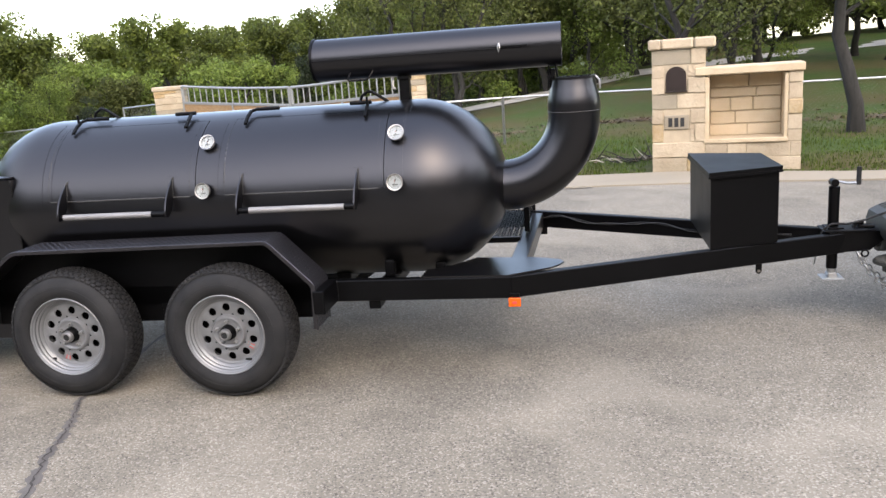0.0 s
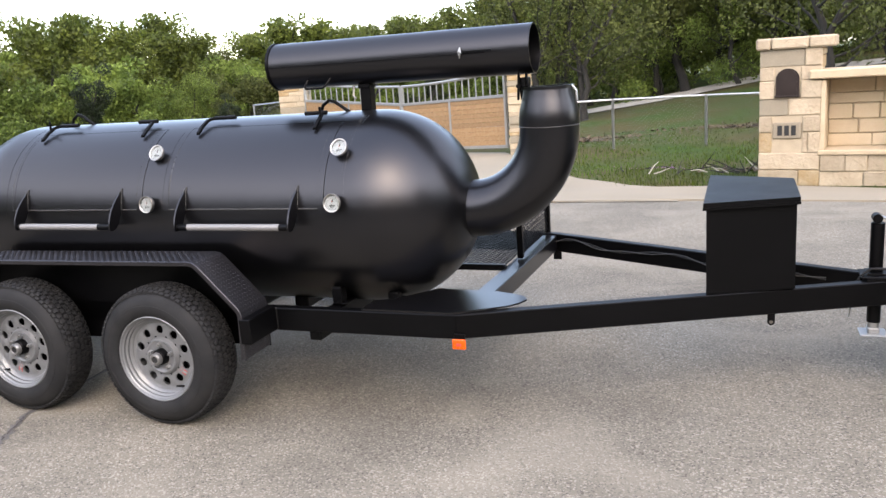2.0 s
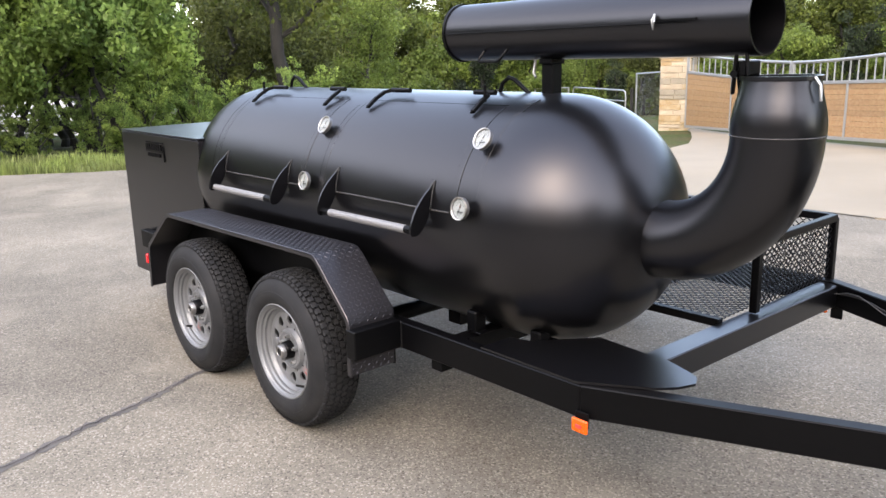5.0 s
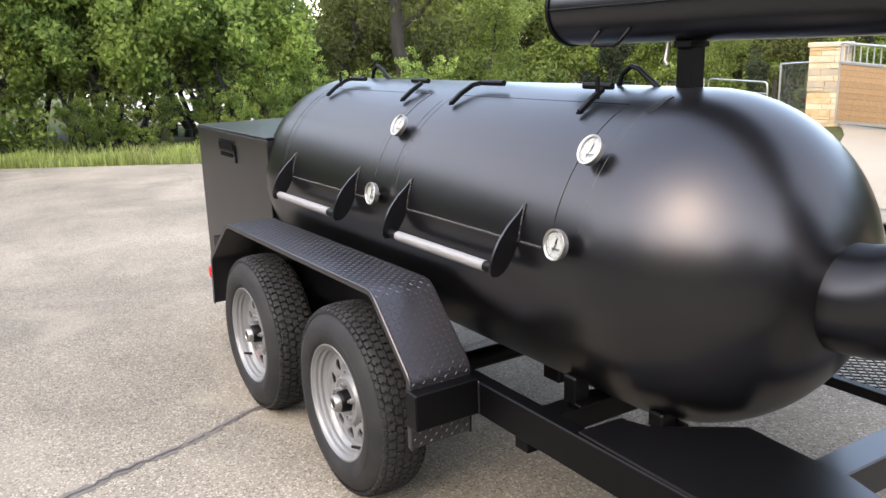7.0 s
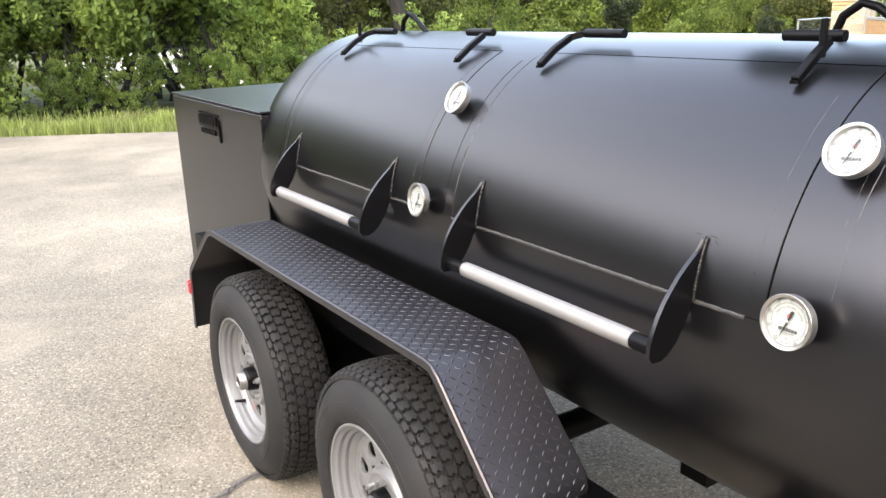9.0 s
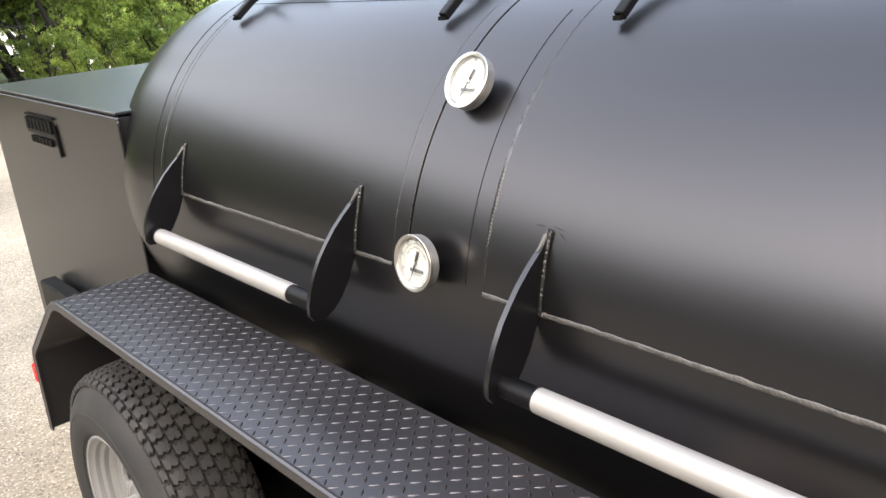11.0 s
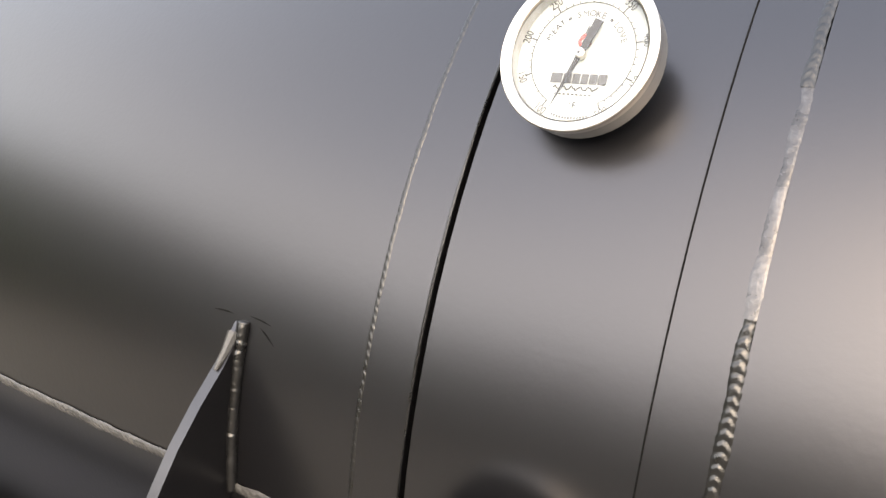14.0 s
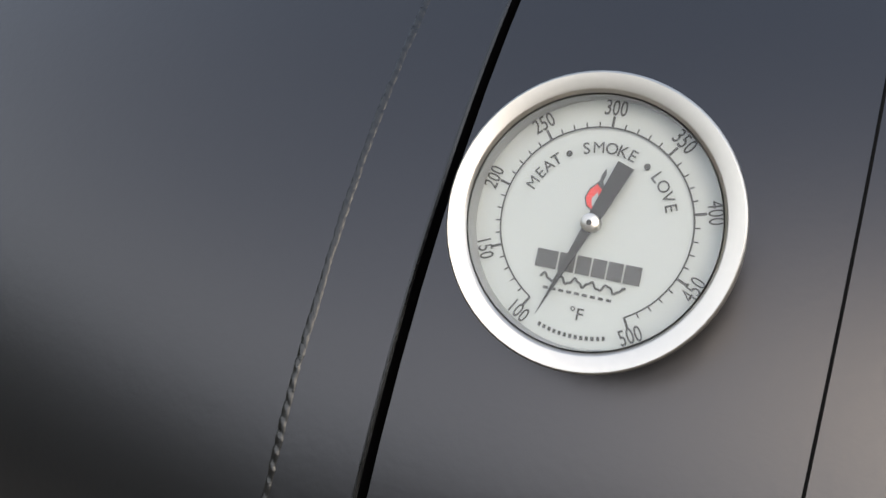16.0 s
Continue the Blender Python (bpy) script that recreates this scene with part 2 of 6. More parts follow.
def part(name, b, mat, parent, label="", smooth=40):
    """One mesh in world coordinates, hung under a thing or a part."""
    ob = new(name, b.mesh(name, mat, 90 if name.startswith("weld") else smooth) if isinstance(b, B) else b)
    ob.parent = parent
    ob.matrix_parent_inverse = Matrix.Translation(-BASE[parent])
    BASE[ob] = Vector((0, 0, 0))
    return tagged(ob, label)


def solid(name, b, mat, label, category, group="", kind="", smooth=40):
    return tagged(new(name, b.mesh(name, mat, smooth)), label, category, group, kind)


def weld(path, r=0.004, step=0.004, seg=8, seed=1):
    """A rippled weld bead along a path."""
    pts, out, rad = [Vector(p) for p in path], [], []
    k = 0
    rnd = random.Random(seed)
    for a, b in zip(pts, pts[1:]):
        n = max(1, int((b - a).length / step))
        for i in range(n):
            out.append(a.lerp(b, i / n) + Vector([rnd.uniform(-0.08, 0.08) * r for _ in range(3)]))
            rad.append(r * ((0.96, 0.98, 1.01, 0.98)[k % 4] + rnd.uniform(-0.04, 0.04)))
            k += 1
    out.append(pts[-1]), rad.append(r * 0.6)
    return B().tube(out, rad, seg)


def bead_strip(at, length, half, height, wave, skew, seed=1, shape=lambda f: (1.0, 1.0)):
    """A flat weld bead with arrow-shaped ripples; at(s, u, h) gives a place along, across and above, shape the width and ripple."""
    rnd, vs, fs, na = random.Random(seed), [], [], 9
    n = int(length / (wave / 6))
    drift, s = 0.0, 0.0
    for i in range(n + 1):
        s = length * i / n
        drift += rnd.uniform(-0.05, 0.05)
        drift *= 0.97
        wob = 1 + 0.08 * math.sin(s * 160 + seed) + rnd.uniform(-0.03, 0.03)
        wide, rip = shape(i / n)
        for k in range(na):
            u = -1 + 2 * k / (na - 1)
            bow = abs(u) if skew == "arrow" else u
            ph = (s + bow * half * 0.9) / wave + 0.15 * math.sin(s * 90)
            saw = (ph % 1.0)
            h = height * (max(0.0, 1 - u * u) ** 0.5) * (0.62 + (0.42 * saw - 0.2) * rip) * (0.35 + 0.65 * rip) - 0.0004
            vs.append(at(s, u * half * wob * wide + drift * half, h))
    for i in range(n):
        for k in range(na - 1):
            a = i * na + k
            fs.append((a, a + 1, a + na + 1, a + na))
    return B().add(vs, fs)


# ---- the trailer ----
TY, TZ, TR = 0.725, 0.914, 0.475
TX0, TX1 = -1.19, 0.905


def on_tank(x, deg, out=0.0):
    """A point on the tank's shell: deg above the horizontal on the fender side."""
    a = radians(deg)
    return Vector((x, TY - (TR + out) * math.cos(a), TZ + (TR + out) * math.sin(a)))


trailer = thing("smoker_trailer", (0, 1.05, 0), "black offset smoker on a two-axle steel trailer, hitched up on asphalt", "smoker trailer")
DOORS = [(-1.045, -0.2110, 8.6, 67), (-0.0535, 0.7985, 8.6, 67)]


def tank_shell():
    xs = set(np.linspace(TX0, TX1, 44).round(4))
    degs = set(np.linspace(-180, 177, 120).round(3))
    for a, b, lo, hi in DOORS:
        xs |= {a, b}
        degs |= {lo, hi}
    xs = [x for x in sorted(xs) if TX0 <= x <= TX1]
    xs = sorted(set(xs) | {TX0, TX1})
    degs = sorted(degs)
    nd, b = len(degs), B()
    cols = []
    for k in range(22, 0, -1):
        t = k / 22 * 89.5
        cols.append((TX0 - TR * math.sin(radians(t)), TR * math.cos(radians(t))))
    cols += [(x, TR) for x in xs]
    for k in range(1, 23):
        t = k / 22 * 89.5
        cols.append((TX1 + TR * math.sin(radians(t)), TR * math.cos(radians(t))))
    vs = [(x, TY - r * math.cos(radians(d)), TZ + r * math.sin(radians(d))) for x, r in cols for d in degs]
    fs = []
    for i in range(len(cols) - 1):
        xm = (cols[i][0] + cols[i + 1][0]) / 2
        for k in range(nd):
            dm = degs[k] + 0.5 * ((degs[k + 1] if k < nd - 1 else 180) - degs[k])
            if any(a < xm < c and lo < dm < hi for a, c, lo, hi in DOORS):
                continue
            k2 = (k + 1) % nd
            fs.append((i * nd + k, i * nd + k2, (i + 1) * nd + k2, (i + 1) * nd + k))
    return b.add(vs, fs)


part("tank", tank_shell(), BLACK, trailer, "satin black steel cooking tank with domed ends")


def shell_patch(x0, x1, d0, d1, out, thick, nx=24, nd=40):
    """A curved plate on the tank with an outer face and rims."""
    b, vs, fs = B(), [], []
    for lay in (out, out - thick):
        vs += [on_tank(x0 + (x1 - x0) * i / nx, d0 + (d1 - d0) * k / nd, lay) for i in range(nx + 1) for k in range(nd + 1)]
    o, w = (nx + 1) * (nd + 1), nd + 1
    for i in range(nx):
        for k in range(nd):
            a = i * w + k
            fs.append((a, a + 1, a + w + 1, a + w))
    rim = [(i, 0) for i in range(nx)] + [(nx, k) for k in range(nd)] + [(i, nd) for i in range(nx, 0, -1)] + [(0, k) for k in range(nd, 0, -1)]
    idx = [i * w + k for i, k in rim]
    for a, c in zip(idx, idx[1:] + idx[:1]):
        fs.append((a, a + o, c + o, c)[::-1])
    return b.add(vs, fs)


def arc_path(x, d0, d1, out=0.0, n=60):
    return [on_tank(x, d0 + (d1 - d0) * k / n, out) for k in range(n + 1)]


def fin(x):
    def s(d, out=0.0):
        p = on_tank(x, d, out)
        return (p.y, p.z)
    outer = [(0.262, 1.066), (0.240, 1.049), (0.220, 1.031), (0.203, 1.012), (0.187, 0.992), (0.174, 0.970), (0.163, 0.945), (0.156, 0.922), (0.155, 0.905), (0.162, 0.894)]
    inner = [(0.182, 0.892), (0.200, 0.900), (0.218, 0.916), (0.236, 0.942), (0.246, 0.962)]
    poly = [s(21.2)] + outer + inner + [s(d) for d in (8, 11, 14, 17, 19.5)]
    return B().prism([(x - 0.004, y, z) for y, z in poly], (0.008, 0, 0))


DOOR_SPECS = [
    dict(x0=-1.043, x1=-0.2150, bead_l=-1.062, bead_r=-0.2473, fins=(-0.957, -0.345), bar=(-0.938, -0.434), low=(-1.05, -0.247), hinges=(-0.993, -0.324)),
    dict(x0=-0.052, x1=0.795, bead_l=-0.055, bead_r=0.765, fins=(0.043, 0.66), bar=(0.103, 0.603), low=(-0.055, 0.765), hinges=(0.017, 0.675)),
]


def make_door(s, seed):
    door = part("cooking_door", shell_patch(s["x0"], s["x1"], 8.75, 66.6, 0.0, 0.012), BLACK, trailer, "curved black steel cooking chamber door, shut")
    big = seed == 2
    arc = TR * radians(56)
    for x, hw, hh, sk in ((s["bead_l"], 0.0037 if big else 0.0028, 0.0017 if big else 0.0014, "arrow"), (s["bead_r"], 0.0018 if seed == 1 else 0.0012, 0.0011 if seed == 1 else 0.0007, "rope")):
        if big and sk == "arrow":
            # ripples low down, ground flat and bright higher up, thin again at the top
            for d0, d1, shp, mt in ((8, 16, lambda f: (0.45 + 0.35 * f, 0.7), BEAD), (16, 29.5, lambda f: (0.8 + 0.25 * math.sin(3.1 * f), 1.25), BEAD), (29.5, 43, lambda f: (0.95 + 0.25 * math.sin(9 * f) * (1 - f), 0.25), GROUND), (43, 64, lambda f: (0.9 - 0.45 * f, 0.9), BEAD)):
                part("weld_bead", bead_strip(lambda a, u, h: on_tank(x + u, d0 + math.degrees(a / TR), h), TR * radians(d1 - d0), hw, hh, 0.0052, sk, seed + d0, shp), mt, door)
            continue
        part("weld_bead", bead_strip(lambda a, u, h: on_tank(x + u, 8 + math.degrees(a / TR), h), arc, hw, hh, 0.0052, sk, seed), BEAD, door)
    part("weld_bead", bead_strip(lambda a, u, h: on_tank(s["low"][0] + a, 8.35 + math.degrees(u / TR), h + 0.0012), s["low"][1] - s["low"][0], 0.0036, 0.0022, 0.006, "rope", seed + 9), SCUFF, door)
    part("door_edge", B().tube(arc_path(s["x1"] - 0.0003, 9, 66.4, -0.0002), 0.0009, 6), BEAD, door)
    for x in s["fins"]:
        f = part("handle_fin", fin(x), BLACK, door)
        part("weld_bead", weld([on_tank(x + 0.005, d, 0.002) for d in (21.4, 18, 15, 12, 8)], 0.0040, 0.0014, seed=seed + 20), BEAD, f)
        part("bare_edge", B().tube([(x, 0.258, 1.064), (x, 0.268, 1.072), (x, 0.277, 1.081)], [0.0012, 0.0030, 0.0044], 8), SCUFF, f)
        for a0, b0, a1, b1 in ((-0.026, 21.5, -0.006, 21.7), (0.004, 22.0, 0.026, 21.6), (0.014, 21.4, 0.030, 20.2)):
            a0, b0 = a0 + 0.003 * math.sin(x * 50), b0 + 0.15 * math.sin(x * 31 + a1 * 90)
            part("grinder_mark", B().tube([on_tank(x + a0 + (a1 - a0) * q / 6, b0 + (b1 - b0) * q / 6 + 0.06 * math.sin(q * 0.52), -0.0002) for q in range(7)], [0.0002, 0.0004, 0.0007, 0.0006, 0.0007, 0.0004, 0.0002], 5), HOLE, f)
    y, z = 0.184, 0.910
    part("handle_bar", B().tube([(s["bar"][0], y, z), (s["bar"][1], y, z)], 0.0165, 24), ALU, door, "brushed aluminium tube handle")
    part("handle_stub", B().tube([(s["fins"][0], y, z), (s["bar"][0], y, z)], 0.0152, 20), BLACK2, door)
    part("handle_stub", B().tube([(s["bar"][1], y, z), (s["fins"][1], y, z)], 0.0152, 20), BLACK2, door)
    for k, x in enumerate(s["hinges"]):
        sgn = 1 if k == 0 else -1
        arm = B()
        pts = [on_tank(x, 58.0, 0.012), on_tank(x, 64.5, 0.020), on_tank(x + sgn * 0.004, 70.5, 0.026)]
        for p, q in zip(pts, pts[1:]):
            arm.beam(p, q + (q - p).normalized() * 0.004, 0.0155, 0.0155, 0.002, up=(q - p).cross(Vector((1, 0, 0))))
        if k == 0:
            arm.beam(pts[2], on_tank(x + 0.030, 73.5, 0.026), 0.0155, 0.0155, 0.002)
        h = part("hinge_arm", arm, BLACK2, door, "black square-tube hinge arm")
        part("hinge_barrel", B().tube([on_tank(x + (0.030 if k == 0 else 0.012), 73.5, 0.026), on_tank(x + (0.155 if k == 0 else -0.105), 73.5, 0.026)], 0.0102, 14), BLACK2, h)
        # near-black block painted in for the dark of the tube's open mouth
        part("hinge_end", B().box(on_tank(x, 57.6, 0.012), (0.012, 0.006, 0.006)), HOLE, h)
    x = s["hinges"][0 if seed == 1 else 1]
    part("hinge_peg", B().box(on_tank(x, 68.5, 0.040), (0.011, 0.011, 0.065), bevel=0.002), BLACK2, door)


make_door(DOOR_SPECS[0], 1)
make_door(DOOR_SPECS[1], 2)
# joint lines of the bands between the doors, and the seams of the domed ends
part("seam_line", B().tube(arc_path(-0.0884, 9, 62, 0.0001), 0.0005, 6), HOLE, trailer)
rs = random.Random(12)
for x, bow, d0, d1, r0 in ((0.886, 0.0075, 30, 76, 0.0007), (0.879, 0.002, 45, 75, 0.0005), (0.878, 0.001, 29, 39, 0.0004), (0.758, 0.0035, 33, 56, 0.0004), (0.892, 0.003, 16, 29, 0.0004)):
    n = int((d1 - d0) / 1.2)
    pts = [on_tank(x + bow * math.sin(math.pi * (1 - k / n) * 0.62) + rs.uniform(-0.0005, 0.0005), d0 + (d1 - d0) * k / n, 0.0) for k in range(n + 1)]
    part("chalk_scratch", B().tube(pts, [r0 * rs.choice((0.15, 0.5, 0.8, 1.0, 1.1)) for _ in pts], 5), SCRATCH, trailer)
part("seam_line", B().tube(arc_path(-1.10, 5, 75, 0.0001), 0.0007, 6), HOLE, trailer)
part("weld_seam", weld(arc_path(0.905, 62, 74, 0.0), 0.0026, 0.004, seed=32), BEAD, trailer)
# added near-black cylinder behind the door gaps, coloured for the dark inside the tank
gap_dark = B().revolve([(TX0, TR - 0.014), (TX1, TR - 0.014)], Matrix.Translation((0, TY, TZ)) @ pose(0, 0, 0, 0, 90, 0), 64)
part("gap_dark_backing", gap_dark, HOLE, trailer)


def arc_text(words, radius, mid_deg, size, mat, parent, base, u, v, n):
    """Letters set round an arc of the dial."""
    wid = [1.16 if ch == "M" else (0.98 if ch == "O" else 0.86) for ch in words]
    tot = sum(wid) * size * 1.02
    ang = mid_deg + math.degrees(tot / 2 / radius)
    for ch, w in zip(words, wid):
        ang -= math.degrees(w * size * 0.51 / radius)
        if ch != " ":
            glyph(ch, radius, ang, ang - 90, size, mat, parent, base, u, v, n)
        ang -= math.degrees(w * size * 0.51 / radius)


def glyph(text, radius, at_deg, turn_deg, size, mat, parent, base, u, v, n, narrow=1.0, tall=1.0):
    """A flat printed word on the dial, centred at a polar place."""
    cu = bpy.data.curves.new("print", "FONT")
    cu.body, cu.size, cu.align_x, cu.align_y, cu.offset = text, size * 1.38, "CENTER", "CENTER", size * (0.0 if "M" in text or "4" in text else 0.012)
    cu.resolution_u = 3
    a, t = radians(at_deg), radians(turn_deg)
    c = base + radius * (math.cos(a) * u + math.sin(a) * v)
    e1 = math.cos(t) * u + math.sin(t) * v
    e2 = -math.sin(t) * u + math.cos(t) * v
    tmp = new("print", cu)
    me = bpy.data.meshes.new_from_object(tmp)
    bpy.data.objects.remove(tmp)
    m = Matrix((e1, e2, n)).transposed().to_4x4()
    m.translation = c
    me.transform(m @ Matrix.Diagonal((narrow, tall, 1, 1)))
    me.materials.append(mat)
    ob = new("print", me)
    ob.parent = parent
    ob.matrix_parent_inverse = Matrix.Translation(-BASE[parent])
    return ob


def make_gauge(c, el, az, rot):
    az, el, rot = radians(az), radians(el), radians(rot)
    n = Vector((math.sin(az) * math.cos(el), -math.cos(az) * math.cos(el), math.sin(el)))
    u0 = Vector((math.cos(az), math.sin(az), 0))
    v0 = n.cross(u0)
    u, v = math.cos(rot) * u0 + math.sin(rot) * v0, math.cos(rot) * v0 - math.sin(rot) * u0
    c = Vector(c)
    m = Matrix((u, v, n)).transposed().to_4x4()
    m.translation = c
    g = part("thermometer", B().revolve([(0.0020, 0.0407), (0.0035, 0.0408), (0.0060, 0.0414), (0.0072, 0.0414), (0.0077, 0.0411), (0.0079, 0.0407), (0.00785, 0.0405), (0.00702, 0.0366), (0.0069, 0.0363), (0.0058, 0.0356)], m, 72), CHROME, trailer, "round stainless dial thermometer, needle resting at the low end")
    part("case_back", B().revolve([(-0.0105, 0.0), (-0.0105, 0.0385), (-0.009, 0.0400), (0.0020, 0.0407)], m, 48), CASE, g)
    part("gasket", B().revolve([(0.0058, 0.0352), (-0.001, 0.0352)], m, 64), GASKET, g)
    part("dial_face", B().revolve([(-0.001, 0.0), (-0.001, 0.0352)], m, 64), DIALW, g, "white printed dial")
    back = on_tank(c.x, math.degrees(math.atan2(c.z - TZ, TY - c.y)), -0.006)
    part("stem", B().tube([c - n * 0.010, back], 0.0065, 12), CASE, g)
    nut = c - n * 0.014
    part("nut", B().tube([nut, nut - n * 0.009], 0.0125, 6), CASE, g)
    nb = c - n * 0.0004
    ring = B()
    pts = []
    for k in range(121):
        a = radians(90 + 150 - 300 * k / 120)
        pts.append((math.cos(a) * u + math.sin(a) * v))
    for p, q in zip(pts, pts[1:]):
        ring.add([nb + p * 0.0271, nb + q * 0.0271, nb + q * 0.0276, nb + p * 0.0276], [(0, 1, 2, 3)])
    for k in range(41):
        f = 100 + 10 * k
        a = radians(90 - (f - 300) * 0.75)
        d = math.cos(a) * u + math.sin(a) * v
        t = -math.sin(a) * u + math.cos(a) * v
        r1, w = (0.0306, 0.00038) if f % 50 == 0 else ((0.0300, 0.00034) if f % 25 == 0 else (0.0289, 0.00022))
        ring.add([nb + d * 0.0273 - t * w, nb + d * 0.0273 + t * w, nb + d * r1 + t * w, nb + d * r1 - t * w], [(0, 1, 2, 3)])
    part("scale", ring, GREYINK, g, smooth=0)
    for f in range(100, 501, 50):
        a = 90 - (f - 300) * 0.75
        glyph(str(f), 0.0328, a, a - 90 if f not in (100, 150, 450, 500) else a + 90, 0.0040, GREYINK, g, nb, u, v, n, 0.80, 1.15)
    arc_text("MEAT", 0.0214, 144, 0.0034, GREYINK, g, nb, u, v, n)
    arc_text("SMOKE", 0.0214, 88.5, 0.0034, GREYINK, g, nb, u, v, n)
    arc_text("LOVE", 0.0214, 34, 0.0034, GREYINK, g, nb, u, v, n)
    for a in (120, 57):
        d = math.cos(radians(a)) * u + math.sin(radians(a)) * v
        dot = m.copy()
        dot.translation = nb + d * 0.0214
        part("dot", B().revolve([(0, 0), (0, 0.00095)], dot, 16), GREYINK, g, smooth=0)
    glyph("°F", 0.0258, 270 + 1, 0, 0.0036, GREYINK, g, nb, u, v, n)
    # the maker's mark as plain bars, and a red flame shape
    def bar(x0, x1, y0, y1, mat, name="mark_bar"):
        part(name, B().add([nb + u * x0 + v * y0, nb + u * x1 + v * y0, nb + u * x1 + v * y1, nb + u * x0 + v * y1], [(0, 1, 2, 3)]), mat, g, smooth=0)
    x0 = -0.0142
    for w in (0.0068, 0.0051, 0.0046, 0.0044, 0.0047, 0.0051):
        bar(x0, x0 + w - 0.0005, -0.0146, -0.0094, GREYINK)
        x0 += w
    part("mark_line", B().tube([nb + u * (-0.012 + 0.0245 * q / 80) + v * (-0.0170 + 0.0009 * math.sin(q * 0.42) - 0.0003 * math.sin(q * 1.1)) + n * 0.0001 for q in range(81)], 0.00034, 5), GREYINK, g)
    for k in range(9):
        bar(-0.0105 + k * 0.0023, -0.0090 + k * 0.0023, -0.0205, -0.0197, GREYINK)
    for k in range(13):
        a = radians(270 - 17 + 34 * k / 12)
        d, t = math.cos(a) * u + math.sin(a) * v, -math.sin(a) * u + math.cos(a) * v
        part("mark_bar", B().add([nb + d * r + t * s for r, s in ((0.0326, -0.00045), (0.0326, 0.00045), (0.0314, 0.00045), (0.0314, -0.00045))], [(0, 1, 2, 3)]), GREYINK, g, smooth=0)
    flame = [(0.0006, 0.0160), (-0.0004, 0.0138), (-0.0006, 0.0122), (-0.0030, 0.0098), (-0.0040, 0.0072), (-0.0032, 0.0048), (-0.0012, 0.0034), (0.0022, 0.0036), (0.0038, 0.0058), (0.0030, 0.0084), (0.0012, 0.0104), (0.0004, 0.0122), (0.0010, 0.0142)]
    part("flame_outline", B().add([nb - n * 0.0003 + u * x + v * y for x, y in flame], [tuple(range(len(flame)))[::-1]]), GREYINK, g, smooth=0)
    red = [(-0.0010, 0.0112), (-0.0027, 0.0094), (-0.0035, 0.0070), (-0.0028, 0.0050), (-0.0010, 0.0038), (0.0020, 0.0040), (0.0033, 0.0060), (0.0026, 0.0081), (0.0004, 0.0100)]
    part("flame_mark", B().add([nb - n * 0.0001 + u * x + v * y for x, y in red], [tuple(range(len(red)))[::-1]]), REDINK, g, smooth=0)
    core = [(-0.0004, 0.0090), (-0.0018, 0.0070), (-0.0014, 0.0050), (0.0, 0.0041), (0.0016, 0.0046), (0.0018, 0.0064), (0.0002, 0.0072)]
    part("flame_core", B().add([nb + u * x + v * y for x, y in core], [tuple(range(len(core)))[::-1]]), DIALW, g, smooth=0)
    a = radians(249.5)
    d, t = math.cos(a) * u + math.sin(a) * v, -math.sin(a) * u + math.cos(a) * v
    up = c + n * 0.0018
    part("needle", B().prism([up + d * 0.0298, up + d * 0.0 - t * 0.0016, up - d * 0.0035 - t * 0.0019, up - d * 0.0184 - t * 0.0025, up - d * 0.0184 + t * 0.0025, up - d * 0.0035 + t * 0.0019, up + t * 0.0016], n * 0.0005), INK, g, smooth=0)
    piv = m.copy()
    part("pivot", B().revolve([(0.0, 0.0026), (0.0034, 0.0026), (0.0038, 0.0020), (0.0040, 0.0)], piv, 24), CHROME, g)
    part("pivot_pin", B().revolve([(0.0041, 0.0), (0.0041, 0.0008)], piv, 16), INK, g)
    lens = part("lens", B().revolve([(0.0056, 0.0), (0.0056, 0.0353)], m, 48), GLASS, g, "clear glass lens")
    lens.visible_shadow = False
    return g


make_gauge((-0.1563, 0.3532, 1.2498), 28.4, -2.8, 2.1)
make_gauge((-0.158, 0.228, 1.014), 8, -2, 2)
make_gauge((0.861, 0.339, 1.248), 28, -2, 4)
make_gauge((0.861, 0.221, 1.015), 8, 0, 0)

# ---- chimney: bend from the tank's end, and the upper pipe laid down on a post ----
def bend_path():
    c, r, out = Vector((1.361, TY, 1.278)), 0.381, []
    out.append(Vector((1.20, TY, 0.897)))
    for k in range(0, 31):
        a = radians(-90 + 90 * k / 30)
        out.append(c + Vector((r * math.cos(a), 0, r * math.sin(a))))
    out.append(Vector((1.742, TY, 1.30)))
    return out


path = bend_path()
stack = part("chimney_bend", B().tube(path, [0.1365] * len(path), 56, caps=False), BLACK, trailer, "black chimney elbow rising from the tank end")
mt = Matrix.Translation((1.742, TY, 0))
part("chimney_cap", B().revolve([(1.272, 0.1365), (1.280, 0.1375), (1.300, 0.1385), (1.325, 0.1375), (1.355, 0.1325), (1.390, 0.1235), (1.420, 0.1165), (1.444, 0.1125), (1.444, 0.1185), (1.456, 0.1185), (1.456, 0.1065), (1.40, 0.112), (1.30, 0.128)], mt, 64), BLACK, stack, "black steel reducer with an open rim")
part("weld_bead", weld([mt @ Vector((0.1375 * math.cos(a), 0.1375 * math.sin(a), 1.279)) for a in np.linspace(0, 2 * math.pi, 64)], 0.0024, 0.005, seed=40), SCUFF, stack)
part("weld_bead", weld([(1.352, TY + 0.1375 * math.cos(a), 0.897 + 0.1375 * math.sin(a)) for a in np.linspace(0, 2 * math.pi, 64)], 0.0034, 0.005, seed=41), BEAD, stack)
LX0, LX1, LZ, LR = 0.36, 1.688, 1.625, 0.112
